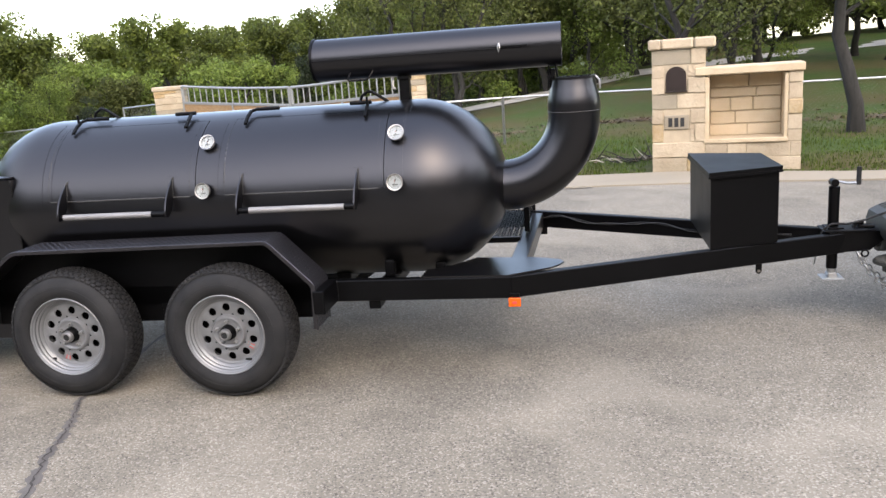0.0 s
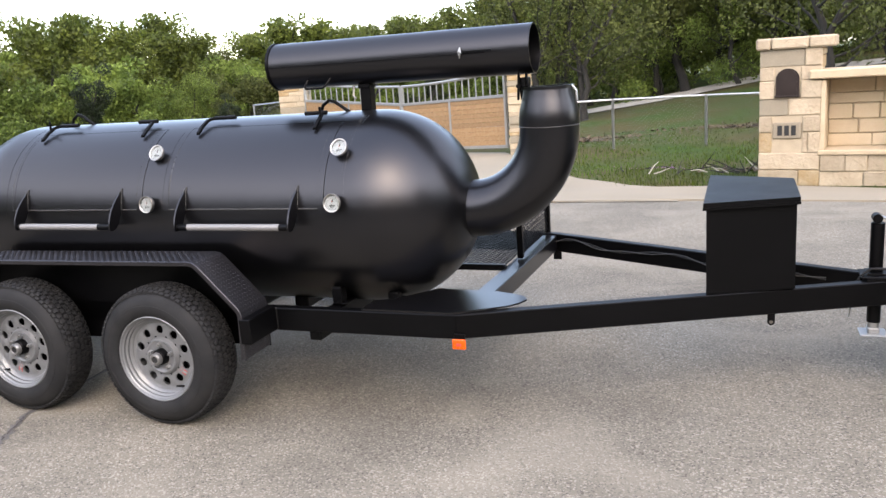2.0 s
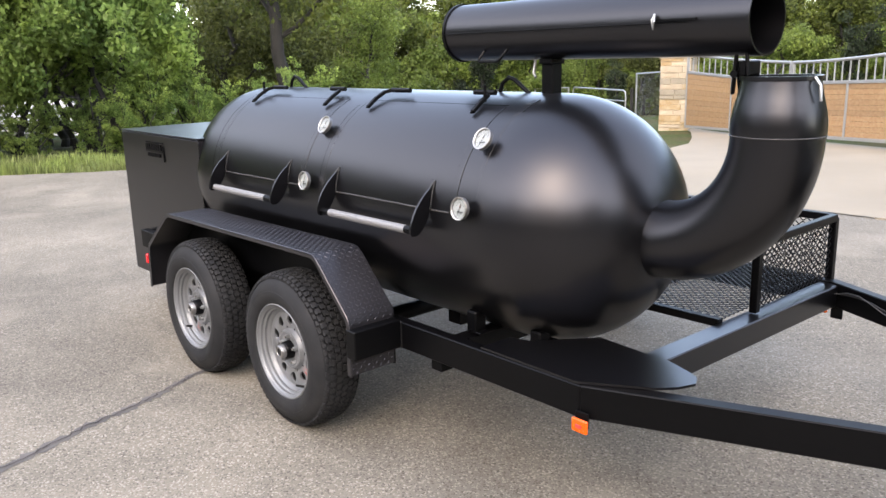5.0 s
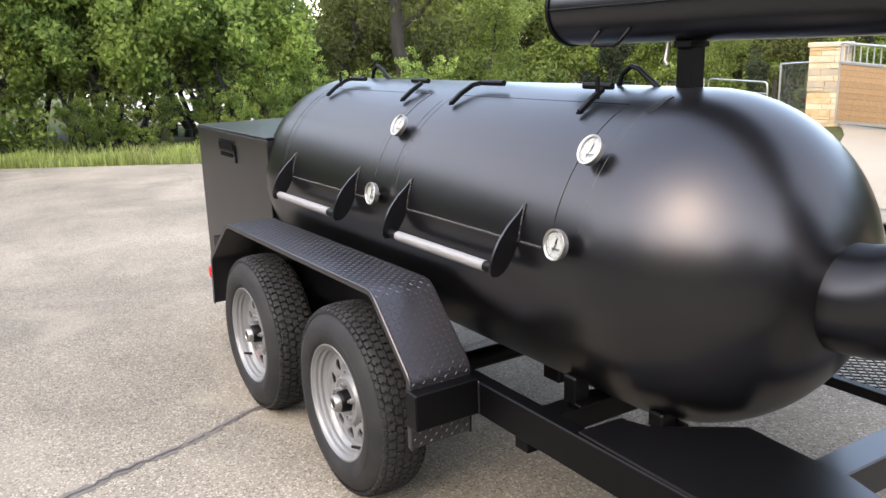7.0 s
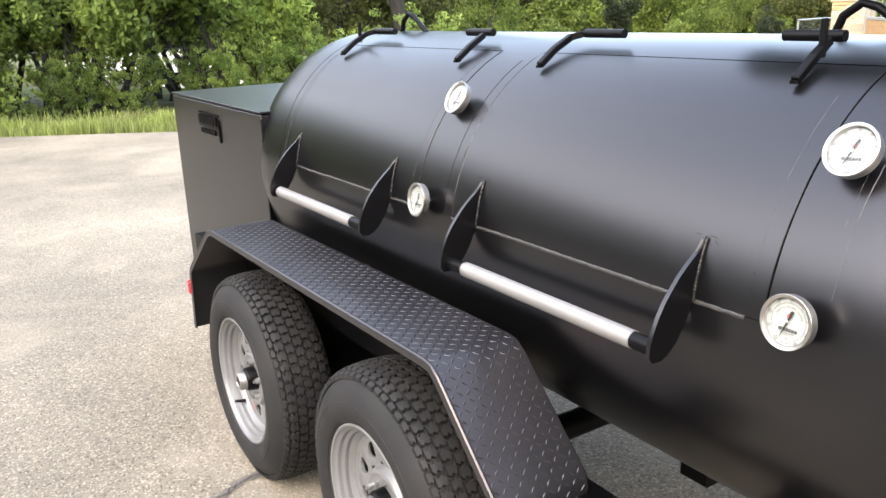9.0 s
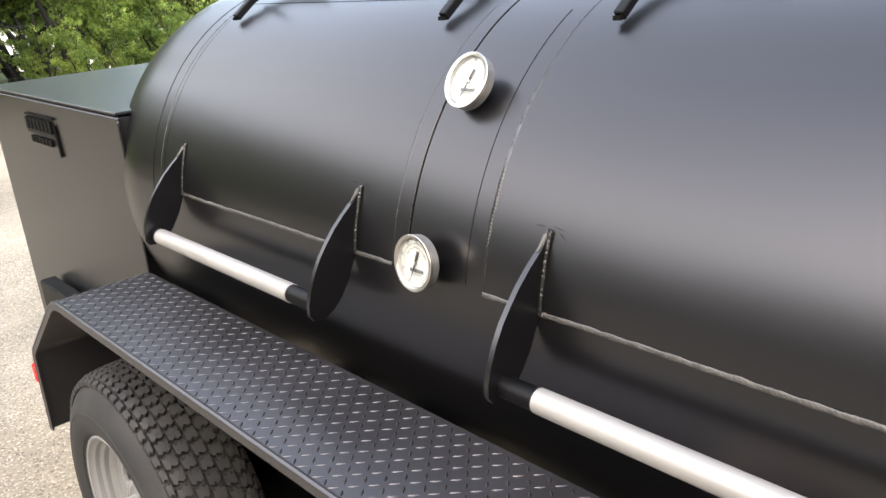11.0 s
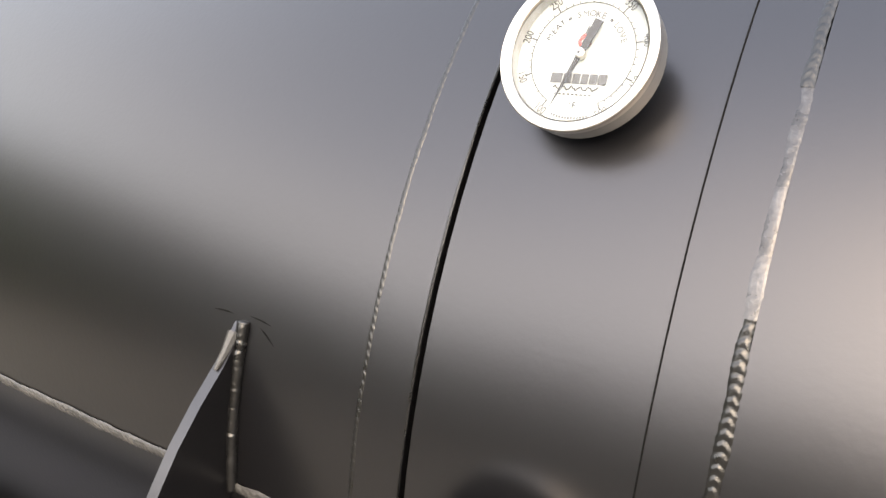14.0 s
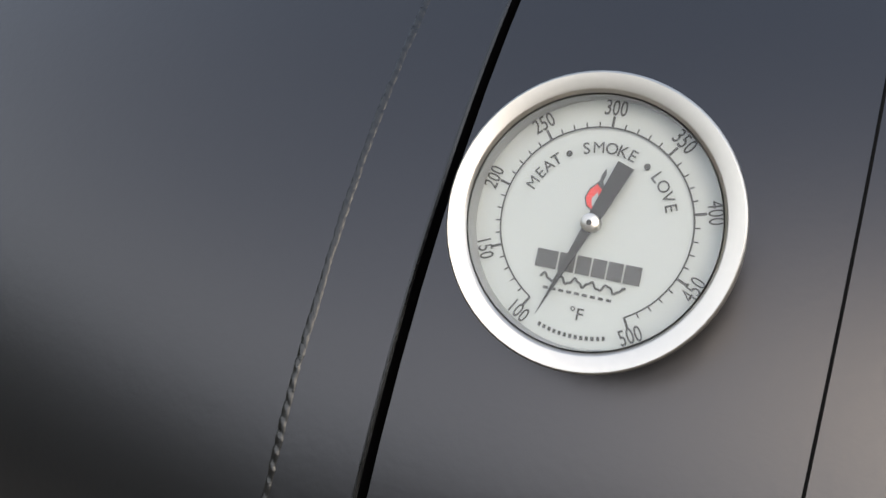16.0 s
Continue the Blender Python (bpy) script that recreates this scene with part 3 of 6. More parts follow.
ml = Matrix.Translation((0, TY, LZ)) @ pose(0, 0, 0, 0, 90, 0)
pipe = part("chimney_pipe", B().revolve([(LX0, 0.0), (LX0, LR), (LX1, LR), (LX1, LR - 0.006), (LX0 + 0.02, LR - 0.006), (LX0 + 0.02, 0)], ml, 64), BLACK, trailer, "long black chimney pipe folded down flat for towing")
part("end_ring", B().revolve([(LX0 - 0.004, 0.0), (LX0 - 0.004, LR + 0.005), (LX0 + 0.010, LR + 0.005), (LX0 + 0.010, LR)], ml, 64), BLACK2, pipe)
part("pipe_seam", weld([(LX0, TY - LR - 0.001, LZ - 0.004), (LX1 - 0.20, TY - LR - 0.001, LZ - 0.004)], 0.0024, 0.006, seed=42), BLACK2, pipe)
part("latch", B().tube([(1.372, TY - LR - 0.006, LZ + 0.022), (1.368, TY - LR - 0.016, LZ + 0.005), (1.372, TY - LR - 0.012, LZ - 0.022), (1.378, TY - LR - 0.018, LZ + 0.0), (1.374, TY - LR - 0.010, LZ + 0.024)], 0.0035, 8), STEEL, pipe, "small bright steel spring clip")
part("latch_tab", B().box((1.44, TY - LR - 0.006, LZ + 0.004), (0.16, 0.006, 0.006)), BLACK2, pipe)
part("pull_handle", B().tube([(0.57, TY - 0.085, LZ - 0.075), (0.56, TY - 0.105, LZ - 0.105), (0.565, TY - 0.11, LZ - 0.115), (0.66, TY - 0.11, LZ - 0.115), (0.675, TY - 0.105, LZ - 0.105), (0.695, TY - 0.085, LZ - 0.07)], 0.0055, 8), BLACK2, pipe)
part("pipe_hinge", B().box((1.640, TY, 1.478), (0.026, 0.09, 0.045), bevel=0.004).beam((1.664, TY - 0.05, 1.455), (1.655, TY - 0.05, 1.525), 0.010, 0.016, up=(0, 1, 0)).beam((1.615, TY - 0.05, 1.40), (1.622, TY - 0.05, 1.52), 0.010, 0.018, up=(0, 1, 0)).tube([(1.62, TY - 0.06, 1.462), (1.62, TY + 0.06, 1.462)], 0.011, 12), BLACK2, stack)
part("hinge_strap", B().beam((1.625, TY - 0.03, 1.50), (1.638, TY - 0.03, 1.40), 0.03, 0.008, up=(0, 1, 0)), BLACK2, stack)
part("toggle_clip", B().tube([(1.858, TY - 0.03, 1.452), (1.876, TY - 0.035, 1.43), (1.878, TY - 0.03, 1.385)], 0.005, 8), STEEL, stack)
post = part("pipe_post", B().box((0.845, TY, 1.44), (0.055, 0.055, 0.17), bevel=0.003), BLACK2, trailer, "square steel post holding up the folded pipe")
part("saddle", B().box((0.845, TY, LZ - LR - 0.006), (0.062, 0.08, 0.02), bevel=0.003), BLACK2, post)
part("hook", B().tube([(0.79, TY - 0.03, LZ - LR), (0.785, TY - 0.035, LZ - LR - 0.05), (0.80, TY - 0.04, LZ - LR - 0.065)], 0.006, 8), CASE, post)
for x0 in (-0.93, 0.66):
    part("lift_loop", B().tube([(x0 - 0.07, TY - 0.02, TZ + TR - 0.004), (x0 - 0.055, TY - 0.02, TZ + TR + 0.035), (x0 - 0.02, TY - 0.02, TZ + TR + 0.058), (x0 + 0.01, TY - 0.02, TZ + TR + 0.05), (x0 + 0.09, TY - 0.02, TZ + TR - 0.004)], 0.0085, 10), BLACK2, trailer, "bent round-bar lifting handle")

# ---- firebox ----
FX0, FX1, FY0, FY1, FZ0, FZ1 = -2.395, -1.29, 0.272, 1.24, 0.21, 1.128
fb = part("firebox", B().box(((FX0 + FX1) / 2, (FY0 + FY1) / 2, (FZ0 + FZ1) / 2 - 0.006), (FX1 - FX0, FY1 - FY0, FZ1 - FZ0 - 0.012), bevel=0.004), BLACK, trailer, "large black steel firebox with a flat lid")
part("firebox_lid", B().box(((FX0 + FX1) / 2, (FY0 + FY1) / 2, FZ1 - 0.004), (FX1 - FX0 + 0.003, FY1 - FY0 + 0.004, 0.008), bevel=0.002), BLACK, fb)
part("weld_bead", weld([(FX1 + 0.002, FY0 + 0.002, 0.5), (FX1 + 0.002, FY0 + 0.002, FZ1 - 0.02)], 0.004, 0.006, seed=50), BEAD, fb)
badge = part("badge", B().box((-1.885, FY0 - 0.003, 1.021), (0.25, 0.006, 0.012)), BLACK2, fb, "cut-out metal lettering too small to read")
for k in range(7):
    part("badge_bar", B().box((-1.995 + k * 0.033, FY0 - 0.004, 1.044), (0.024, 0.008, 0.036), bevel=0.001), HOLE, badge)
for k in range(6):
    part("badge_bar", B().box((-1.975 + k * 0.031, FY0 - 0.004, 0.996), (0.022, 0.008, 0.020), bevel=0.001), HOLE, badge)
part("badge_bar", B().beam((-1.76, FY0 - 0.004, 1.056), (-1.75, FY0 - 0.004, 0.961), 0.008, 0.008, up=(0, 1, 0)), HOLE, badge)
part("badge_bar", B().box((-1.880, FY0 - 0.004, 1.071), (0.24, 0.008, 0.006), bevel=0.001), HOLE, badge)

# ---- wheels ----
WR = 0.346
# tyre outline from the outer bead over the tread to the middle: along the axle, radius
TYRE = [(-0.004, 0.205), (0.006, 0.211), (0.015, 0.224), (0.021, 0.243), (0.022, 0.258), (0.018, 0.276), (0.010, 0.296), (-0.003, 0.313), (-0.017, 0.325), (-0.032, 0.333)]
MID = -0.086


def crown(a):
    """Height of the tread's running surface at a place along the axle."""
    d = abs(a - MID)
    if d < 0.060:
        return WR - 0.0045 * (d / 0.060) ** 2
    return WR - 0.0045 - 0.40 * (d - 0.060) - 7.0 * (d - 0.060) ** 2


def tread_blocks(m, n=68):
    """Rows of interlocking waved blocks, the outer ones running down the shoulder."""
    rnd, blocks = random.Random(3), B()
    rows = [(MID + k * 0.0285, 0.0285, 0.5 * (k % 2)) for k in (-2, -1, 0, 1, 2)] + [(MID + 0.0775, 0.012, 0.5), (MID - 0.0775, 0.012, 0.5)]
    shape = [(-0.5, -0.36), (-0.22, -0.50), (0.08, -0.30), (0.30, -0.50), (0.5, -0.34), (0.5, 0.40), (0.28, 0.26), (0.02, 0.48), (-0.26, 0.26), (-0.5, 0.42)]
    for a, w, off in rows:
        for k in range(n):
            t0 = 2 * math.pi * (k + off) / n
            dt = 2 * math.pi / n
            top, bot = [], []
            for ha, ht in shape:
                ha, ht = ha * 0.86 + rnd.uniform(-0.03, 0.03), ht * 0.90 + rnd.uniform(-0.03, 0.03)
                for lst, dip, g in ((top, 0.0, 0.95), (bot, 0.0105, 1.04)):
                    aa = a + w * ha * g
                    t, r_ = t0 + ht * g * dt, crown(aa) - dip
                    lst.append(m @ Vector((r_ * math.cos(t), r_ * math.sin(t), aa)))
            nh = len(shape)
            blocks.add(top + bot, [tuple(range(nh))] + [(q, q + nh, (q + 1) % nh + nh, (q + 1) % nh) for q in range(nh)])
    return blocks


def make_wheel(x, y_face, sgn, spin):
    """A wheel standing at x with its rim flange at y_face; sgn -1 faces the near side; spin turns the rim."""
    m = Matrix.Translation((x, y_face, WR - 0.028)) @ pose(0, 0, 0, 90 if sgn < 0 else -90, 0, 0)
    prof = TYRE + [(a, crown(a) - 0.0095) for a in np.linspace(-0.034, 2 * MID + 0.034, 11)] + [(2 * MID - a, q) for a, q in TYRE[::-1]]
    wh = new("wheel")
    wh.parent = trailer
    wh.matrix_parent_inverse = Matrix.Translation(-BASE[trailer])
    BASE[wh] = Vector((0, 0, 0))
    tagged(wh, "trailer wheel with silver steel rim and black treaded tyre")
    tb = B().revolve(prof, m, 80)
    for rr in (0.2185, 0.2665):
        tb.revolve([(np.interp(rr - 0.0016, [p[1] for p in TYRE], [p[0] for p in TYRE]) - 0.001, rr - 0.0016), (np.interp(rr, [p[1] for p in TYRE], [p[0] for p in TYRE]) + 0.0012, rr), (np.interp(rr + 0.0016, [p[1] for p in TYRE], [p[0] for p in TYRE]) - 0.001, rr + 0.0016)], m, 80)
    part("tyre", tb, RUBBER, wh, "black rubber tyre with blocky tread", smooth=32)
    tagged(part("tread", tread_blocks(m), RUBBER, wh, smooth=0), kind="stuff")
    m = m @ pose(0, 0, 0, 0, 0, spin)
    rim = B().revolve([(-0.17, 0.195), (-0.17, 0.183), (-0.058, 0.166), (-0.049, 0.167), (-0.036, 0.1755), (-0.030, 0.1835), (-0.020, 0.1845), (-0.014, 0.1925), (-0.004, 0.1945), (0.001, 0.2015), (0.0075, 0.2035), (0.0100, 0.2075), (0.0075, 0.2115), (-0.004, 0.2105)], m, 80)
    r_in, r_out, rh, nh, rm = 0.092, 0.167, 0.0206, 10, 0.1305
    zz = lambda q: -0.049 + 0.007 * math.exp(-((math.hypot(*q) - 0.128) / 0.022) ** 2)
    for k in range(nh):
        ac, hw = 2 * math.pi * (k + 0.5) / nh, math.pi / nh
        outl, holes, inner = [], [], []
        for q in range(24):
            t = 2 * math.pi * q / 24
            for lst, rad in ((holes, rh), (inner, rh + 0.004)):
                hx, hy = rm + rad * math.cos(t), rad * math.sin(t)
                lst.append((hx * math.cos(ac) - hy * math.sin(ac), hx * math.sin(ac) + hy * math.cos(ac)))
            dx, dy, ta = math.cos(t), math.sin(t), math.tan(hw)
            best = min((r_out - rm) / dx if dx > 1e-6 else 9, (r_in - rm) / dx if dx < -1e-6 else 9)
            for sg in (1, -1):
                den = sg * dy - ta * dx
                if den > 1e-6:
                    best = min(best, ta * rm / den)
            px, py = rm + best * dx, best * dy
            rr, aa = math.hypot(px, py), math.atan2(py, px)
            outl.append((rr * math.cos(ac + aa), rr * math.sin(ac + aa)))
        vs = [m @ Vector((*p, zz(p) - 0.0016)) for p in holes] + [m @ Vector((*p, zz(p))) for p in inner] + [m @ Vector((*p, zz(p))) for p in outl] + [m @ Vector((*p, zz(p) - 0.009)) for p in holes]
        fs = []
        for q in range(24):
            q2 = (q + 1) % 24
            fs += [(q, q + 24, q2 + 24, q2), (q + 24, q + 48, q2 + 48, q2 + 24), (q, q2, q2 + 72, q + 72)]
        rim.add(vs, fs)
    rim.revolve([(-0.0480, 0.094), (-0.040, 0.089), (-0.032, 0.085), (-0.030, 0.078), (-0.034, 0.072), (-0.037, 0.062), (-0.037, 0.042), (-0.049, 0.040)], m, 60)
    rim.revolve([(-0.0490, 0.158), (-0.045, 0.166), (-0.044, 0.1715), (-0.049, 0.175)], m, 80)
    part("rim", rim, RIMP, wh, "silver painted steel rim with round holes")
    # disc behind the holes; the dark inside the wheel is put into its colour
    part("dark_drum_disc", B().revolve([(-0.105, 0.0), (-0.105, 0.174)], m, 40), HOLE, wh)
    part("hub", B().revolve([(-0.06, 0.040), (-0.012, 0.038), (-0.004, 0.034), (-0.002, 0.030)], m, 36), BLACK2, wh)
    part("hub_cap", B().revolve([(-0.006, 0.0315), (0.014, 0.0295), (0.019, 0.025), (0.0195, 0.018), (0.016, 0.016)], m, 32), CASE, wh)
    part("hub_plug", B().revolve([(0.0165, 0.0), (0.0165, 0.017)], m, 24), RUBBER, wh)
    for k in range(5):
        a = 2 * math.pi * (k + 0.25) / 5
        p = Vector((0.060 * math.cos(a), 0.060 * math.sin(a), 0))
        nut = part("lug_nut", B().tube([m @ (p + Vector((0, 0, -0.039))), m @ (p + Vector((0, 0, -0.020)))], [0.0105, 0.0095], 6), STEEL, wh)
        part("stud", B().tube([m @ (p + Vector((0, 0, -0.022))), m @ (p + Vector((0, 0, -0.012)))], 0.0055, 8), CASE, nut)
    ca, sa = math.cos(radians(-54)), math.sin(radians(-54))
    part("valve_stem", B().tube([m @ Vector((0.178 * ca, 0.178 * sa, -0.034)), m @ Vector((0.166 * ca, 0.166 * sa, -0.010)), m @ Vector((0.160 * ca, 0.160 * sa, 0.002))], [0.0062, 0.0052, 0.0046], 10), RUBBER, wh)
    for a0, mat_, h in ((-37.5, REDINK, 0.9), (-33.5, GASKET, 2.2), (-29.5, REDINK, 0.9)):
        q = [m @ Vector((r_ * math.cos(radians(a0 + s_)), r_ * math.sin(radians(a0 + s_)), -0.0412 - 0.0035 * abs(r_ - 0.131) / 0.02)) for r_, s_ in ((0.112, -h), (0.131, -h), (0.150, -h), (0.150, h), (0.131, h), (0.112, h))]
        part("paint_mark", B().add(q, [(0, 1, 4, 5), (1, 2, 3, 4)]), mat_, wh, smooth=0)
    return wh


for x, spin in ((-0.018, 0), (-0.893, -78)):
    make_wheel(x, -0.022, -1, spin)
for x, spin in ((-0.018, 40), (-0.893, 115)):
    make_wheel(x, 2.205, 1, spin)

# ---- fenders ----
def fender_profile():
    pts = [(-1.462, 0.320), (-1.440, 0.545), (-1.425, 0.570), (-1.180, 0.752), (-1.150, 0.768), (-1.115, 0.775), (0.215, 0.788), (0.243, 0.784), (0.268, 0.766), (0.452, 0.578), (0.464, 0.560), (0.468, 0.54), (0.462, 0.335)]
    return pts


def make_fender(y0, y1, lip_side):
    f = part("fender", B(), PLATE, trailer, "black diamond tread plate fender over both wheels")
    pr, th = fender_profile(), 0.004
    b = B()
    inn = []
    for i, (x, z) in enumerate(pr):
        a, c = pr[max(i - 1, 0)], pr[min(i + 1, len(pr) - 1)]
        d = Vector((c[0] - a[0], c[1] - a[1])).normalized()
        inn.append((x + d.y * th, z - d.x * th))
    n = len(pr)
    vs = [(x, y, z) for y in (y0, y1) for x, z in pr] + [(x, y, z) for y in (y0, y1) for x, z in inn]
    fs = []
    for i in range(n - 1):
        fs += [(i, i + 1, n + i + 1, n + i), (2 * n + i, 3 * n + i, 3 * n + i + 1, 2 * n + i + 1), (i, 2 * n + i, 2 * n + i + 1, i + 1), (n + i, n + i + 1, 3 * n + i + 1, 3 * n + i)]
    b.add(vs, fs)
    # the folded lip along the outer edge
    ylip = y0 if lip_side < 0 else y1
    cen = [(x, z) for x, z in pr]
    low = []
    for i, (x, z) in enumerate(pr):
        a, c = pr[max(i - 1, 0)], pr[min(i + 1, len(pr) - 1)]
        d = Vector((c[0] - a[0], c[1] - a[1])).normalized()
        low.append((x + d.y * 0.018, z - d.x * 0.018))
    vs = [(x, ylip, z) for x, z in cen] + [(x, ylip, z) for x, z in low] + [(x, ylip - lip_side * 0.004, z) for x, z in cen] + [(x, ylip - lip_side * 0.004, z) for x, z in low]
    fs = []
    for i in range(n - 1):
        fs += [(i, n + i, n + i + 1, i + 1), (2 * n + i, 2 * n + i + 1, 3 * n + i + 1, 3 * n + i), (n + i, 3 * n + i, 3 * n + i + 1, n + i + 1)]
    b.add(vs, fs)
    f.data = b.mesh("fender", PLATE, 30)
    # raised lozenges
    seg = [(Vector((p[0], 0, p[1])), Vector((q[0], 0, q[1]))) for p, q in zip(pr, pr[1:])]
    loz, pitch, row, run = B(), 0.0182, 0, 0.009
    cols = int((y1 - y0 - 0.008) / pitch)
    for p, q in seg:
        ln, d = (q - p).length, (q - p).normalized()
        nrm = Vector((-d.z, 0, d.x))
        while run < ln:
            row += 1
            for k in range(cols):
                y = y0 + 0.004 + (k + 0.5) * (y1 - y0 - 0.008) / cols
                ang = radians(47) if (k + row) % 2 else radians(-47)
                e1 = d * math.cos(ang) + Vector((0, 1, 0)) * math.sin(ang)
                e2 = nrm.cross(e1)
                c = p + d * run + Vector((0, y, 0)) + nrm * 0.0002
                hl, hw = 0.0083, 0.0024
                loz.add([c + e1 * hl, c + e2 * hw, c - e1 * hl, c - e2 * hw, c + nrm * 0.0012 + e1 * hl * 0.5, c + nrm * 0.0012 - e1 * hl * 0.5], [(0, 1, 4), (1, 2, 5, 4), (2, 3, 5), (3, 0, 4, 5)])
            run += pitch
        run -= ln
    t = part("tread_pattern", loz, PLATE, f)
    tagged(t, kind="stuff")
    wall = B().prism([(x, y1 - 0.002 if lip_side < 0 else y0 - 0.004, z - 0.006) for x, z in pr], (0, 0.006, 0))
    part("inner_wall", wall, BLACK2, f)
    part("rounded_edge", B().tube([(x, ylip - lip_side * 0.004, z - 0.003) for x, z in pr], 0.0055, 8), PLATE, f)
    return f


make_fender(-0.006, 0.214, -1)
make_fender(1.965, 2.19, 1)
tl = part("tail_lamp", B().box((-1.495, 0.035, 0.470), (0.03, 0.075, 0.055), bevel=0.006), REDL, trailer, "red tail lamp")
part("lamp_bracket", B().box((-1.515, 0.15, 0.470), (0.008, 0.26, 0.022), bevel=0.002), BLACK2, tl)

# ---- frame ----
RZ, RH = 0.463, 0.11
frame_rail = lambda p, q, w=0.052, h=RH, lab="": part("frame_rail", B().beam(p, q, w, h, 0.004), BLACK2, trailer, lab)
frame_rail((-2.10, 0.238, RZ), (1.41, 0.238, RZ), lab="black rectangular steel tube rail")
frame_rail((-2.10, 1.925, RZ), (1.475, 1.925, RZ))
frame_rail((1.40, 0.236, RZ), (3.18, 1.010, RZ - 0.013))
frame_rail((1.465, 1.927, RZ), (3.18, 1.115, RZ - 0.013))
part("frame_rail", B().beam((1.415, 0.29, RZ - 0.002), (1.455, 1.91, RZ - 0.002), 0.09, 0.096, 0.004), BLACK, trailer)
for x in (-2.05, -0.45, 0.75):
    frame_rail((x, 0.28, RZ - 0.01), (x, 1.84, RZ - 0.01), 0.075, 0.075)
part("fender_bracket", B().box((0.484, 0.100, 0.470), (0.058, 0.226, 0.118), bevel=0.004), BLACK2, trailer, "box-section bracket at the fender's front end")
part("fender_bracket", B().box((0.484, 2.065, 0.466), (0.058, 0.226, 0.118), bevel=0.004), BLACK2, trailer)
part("weld_bead", weld([(0.516, 0.211, 0.412), (0.516, 0.211, 0.522)], 0.003, 0.006, seed=61), BEAD, trailer)
part("gusset_plate", B().prism([(0.955, 0.222, 0.5195), (1.39, 0.214, 0.5195), (1.60, 0.345, 0.5195), (1.645, 0.40, 0.5195), (1.667, 0.46, 0.5195), (1.645, 0.505, 0.5195), (1.60, 0.53, 0.5195), (1.50, 0.568, 0.5195), (1.37, 0.575, 0.5195), (1.198, 0.592, 0.5195), (1.04, 0.388, 0.5195), (0.962, 0.366, 0.5195)], (0, 0, 0.008)), BLACK, trailer, "flat steel gusset plate on the frame corner")
for x, y, z in ((0.765, 0.385, 0.585), (1.02, 0.465, 0.545)):
    sd = part("tank_saddle", B().box((x, y, (z + 0.50) / 2), (0.052, 0.06, z - 0.50), bevel=0.006), BLACK2, trailer)
    part("saddle_foot", B().box((x + 0.012, y + 0.012, 0.503), (0.075, 0.08, 0.008), bevel=0.002), BLACK2, sd)
    part("saddle_bolt", B().tube([(x + 0.01, y - 0.045, 0.506), (x + 0.01, y - 0.045, 0.516)], 0.006, 6), BLACK2, sd)
for x in (0.45, -0.8):
    part("tank_leg", B().box((x, TY, 0.455), (0.08, 0.34, 0.085), bevel=0.004), BLACK2, trailer)
part("step_tube", B().box((0.70, 0.29, 0.385), (0.06, 0.12, 0.05), bevel=0.003), BLACK2, trailer)
for y in (0.196, 1.90):
    ref = part("side_marker", B().box((1.425, y, 0.392), (0.062, 0.012, 0.046), bevel=0.004), AMBER, trailer, "orange side marker reflector")
    part("lens_bar", B().box((1.425, y - 0.0075, 0.392), (0.022, 0.004, 0.012), bevel=0.001), REDINK, ref)
    part("marker_bracket", B().box((1.425, y + 0.012, 0.41), (0.05, 0.008, 0.05), bevel=0.001), BLACK2, ref)
part("far_bracket", B().box((1.50, 1.895, 0.385), (0.05, 0.012, 0.06), bevel=0.002), BLACK2, trailer)
for x, y in ((0.0, 0.12), (-0.858, 0.12)):
    part("axle", B().tube([(x, y, WR), (x, 2.0, WR)], 0.038, 16), BLACK2, trailer)
for y in (0.285, 1.88):
    part("leaf_spring", B().tube([(-0.95, y, 0.40), (-0.80, y, 0.33), (-0.43, y, 0.39), (-0.06, y, 0.33), (0.1, y, 0.40)], 0.022, 8), BLACK2, trailer)
part("axle_hanger", B().box((-0.43, 0.22, 0.37), (0.08, 0.02, 0.10), bevel=0.003), BLACK2, trailer)

# ---- toolbox on the tongue ----
def quad_prism(b, pts, z0, z1):
    return b.prism([(x, y, z0) for x, y in pts], (0, 0, z1 - z0))


TB = [(2.427, 0.665), (2.795, 0.805), (2.795, 1.315), (2.427, 1.455)]
tbx = part("tool_box", quad_prism(B(), TB, 0.513, 0.905), BLACK2, trailer, "black steel tongue box tapering with the frame")
big = [(2.415, 0.640), (2.808, 0.787), (2.808, 1.333), (2.415, 1.48)]
part("tool_box_lid", quad_prism(quad_prism(B(), big, 0.905, 0.925), [(2.415 - 0.002, 0.638), (2.81, 0.785), (2.81, 1.335), (2.413, 1.482)], 0.893, 0.9045), BLACK2, tbx)

# ---- coupler, jack and chains ----
CY = 1.06
coup = part("coupler", B().prism([(3.10, CY - 0.10, 0.40), (3.10, CY - 0.10, 0.515), (3.22, CY - 0.065, 0.515), (3.30, CY - 0.05, 0.52), (3.38, CY - 0.05, 0.505), (3.40, CY - 0.045, 0.46), (3.33, CY - 0.045, 0.40)], (0, 0.2, 0)), BLACK2, trailer, "black ball coupler at the tongue's tip")
part("coupler_latch", B().beam((3.27, CY, 0.53), (3.36, CY, 0.525), 0.035, 0.018, 0.006).tube([(3.25, CY, 0.52), (3.262, CY, 0.545), (3.30, CY, 0.55)], 0.012, 8), BLACK2, coup)
part("coupler_top", B().box((3.19, CY, 0.518), (0.22, 0.16, 0.010), bevel=0.003), BLACK2, coup)
jack = part("tongue_jack", B().tube([(3.147, CY + 0.01, 0.29), (3.147, CY + 0.01, 0.755)], 0.029, 24), BLACK2, trailer, "black tube tongue jack with crank")
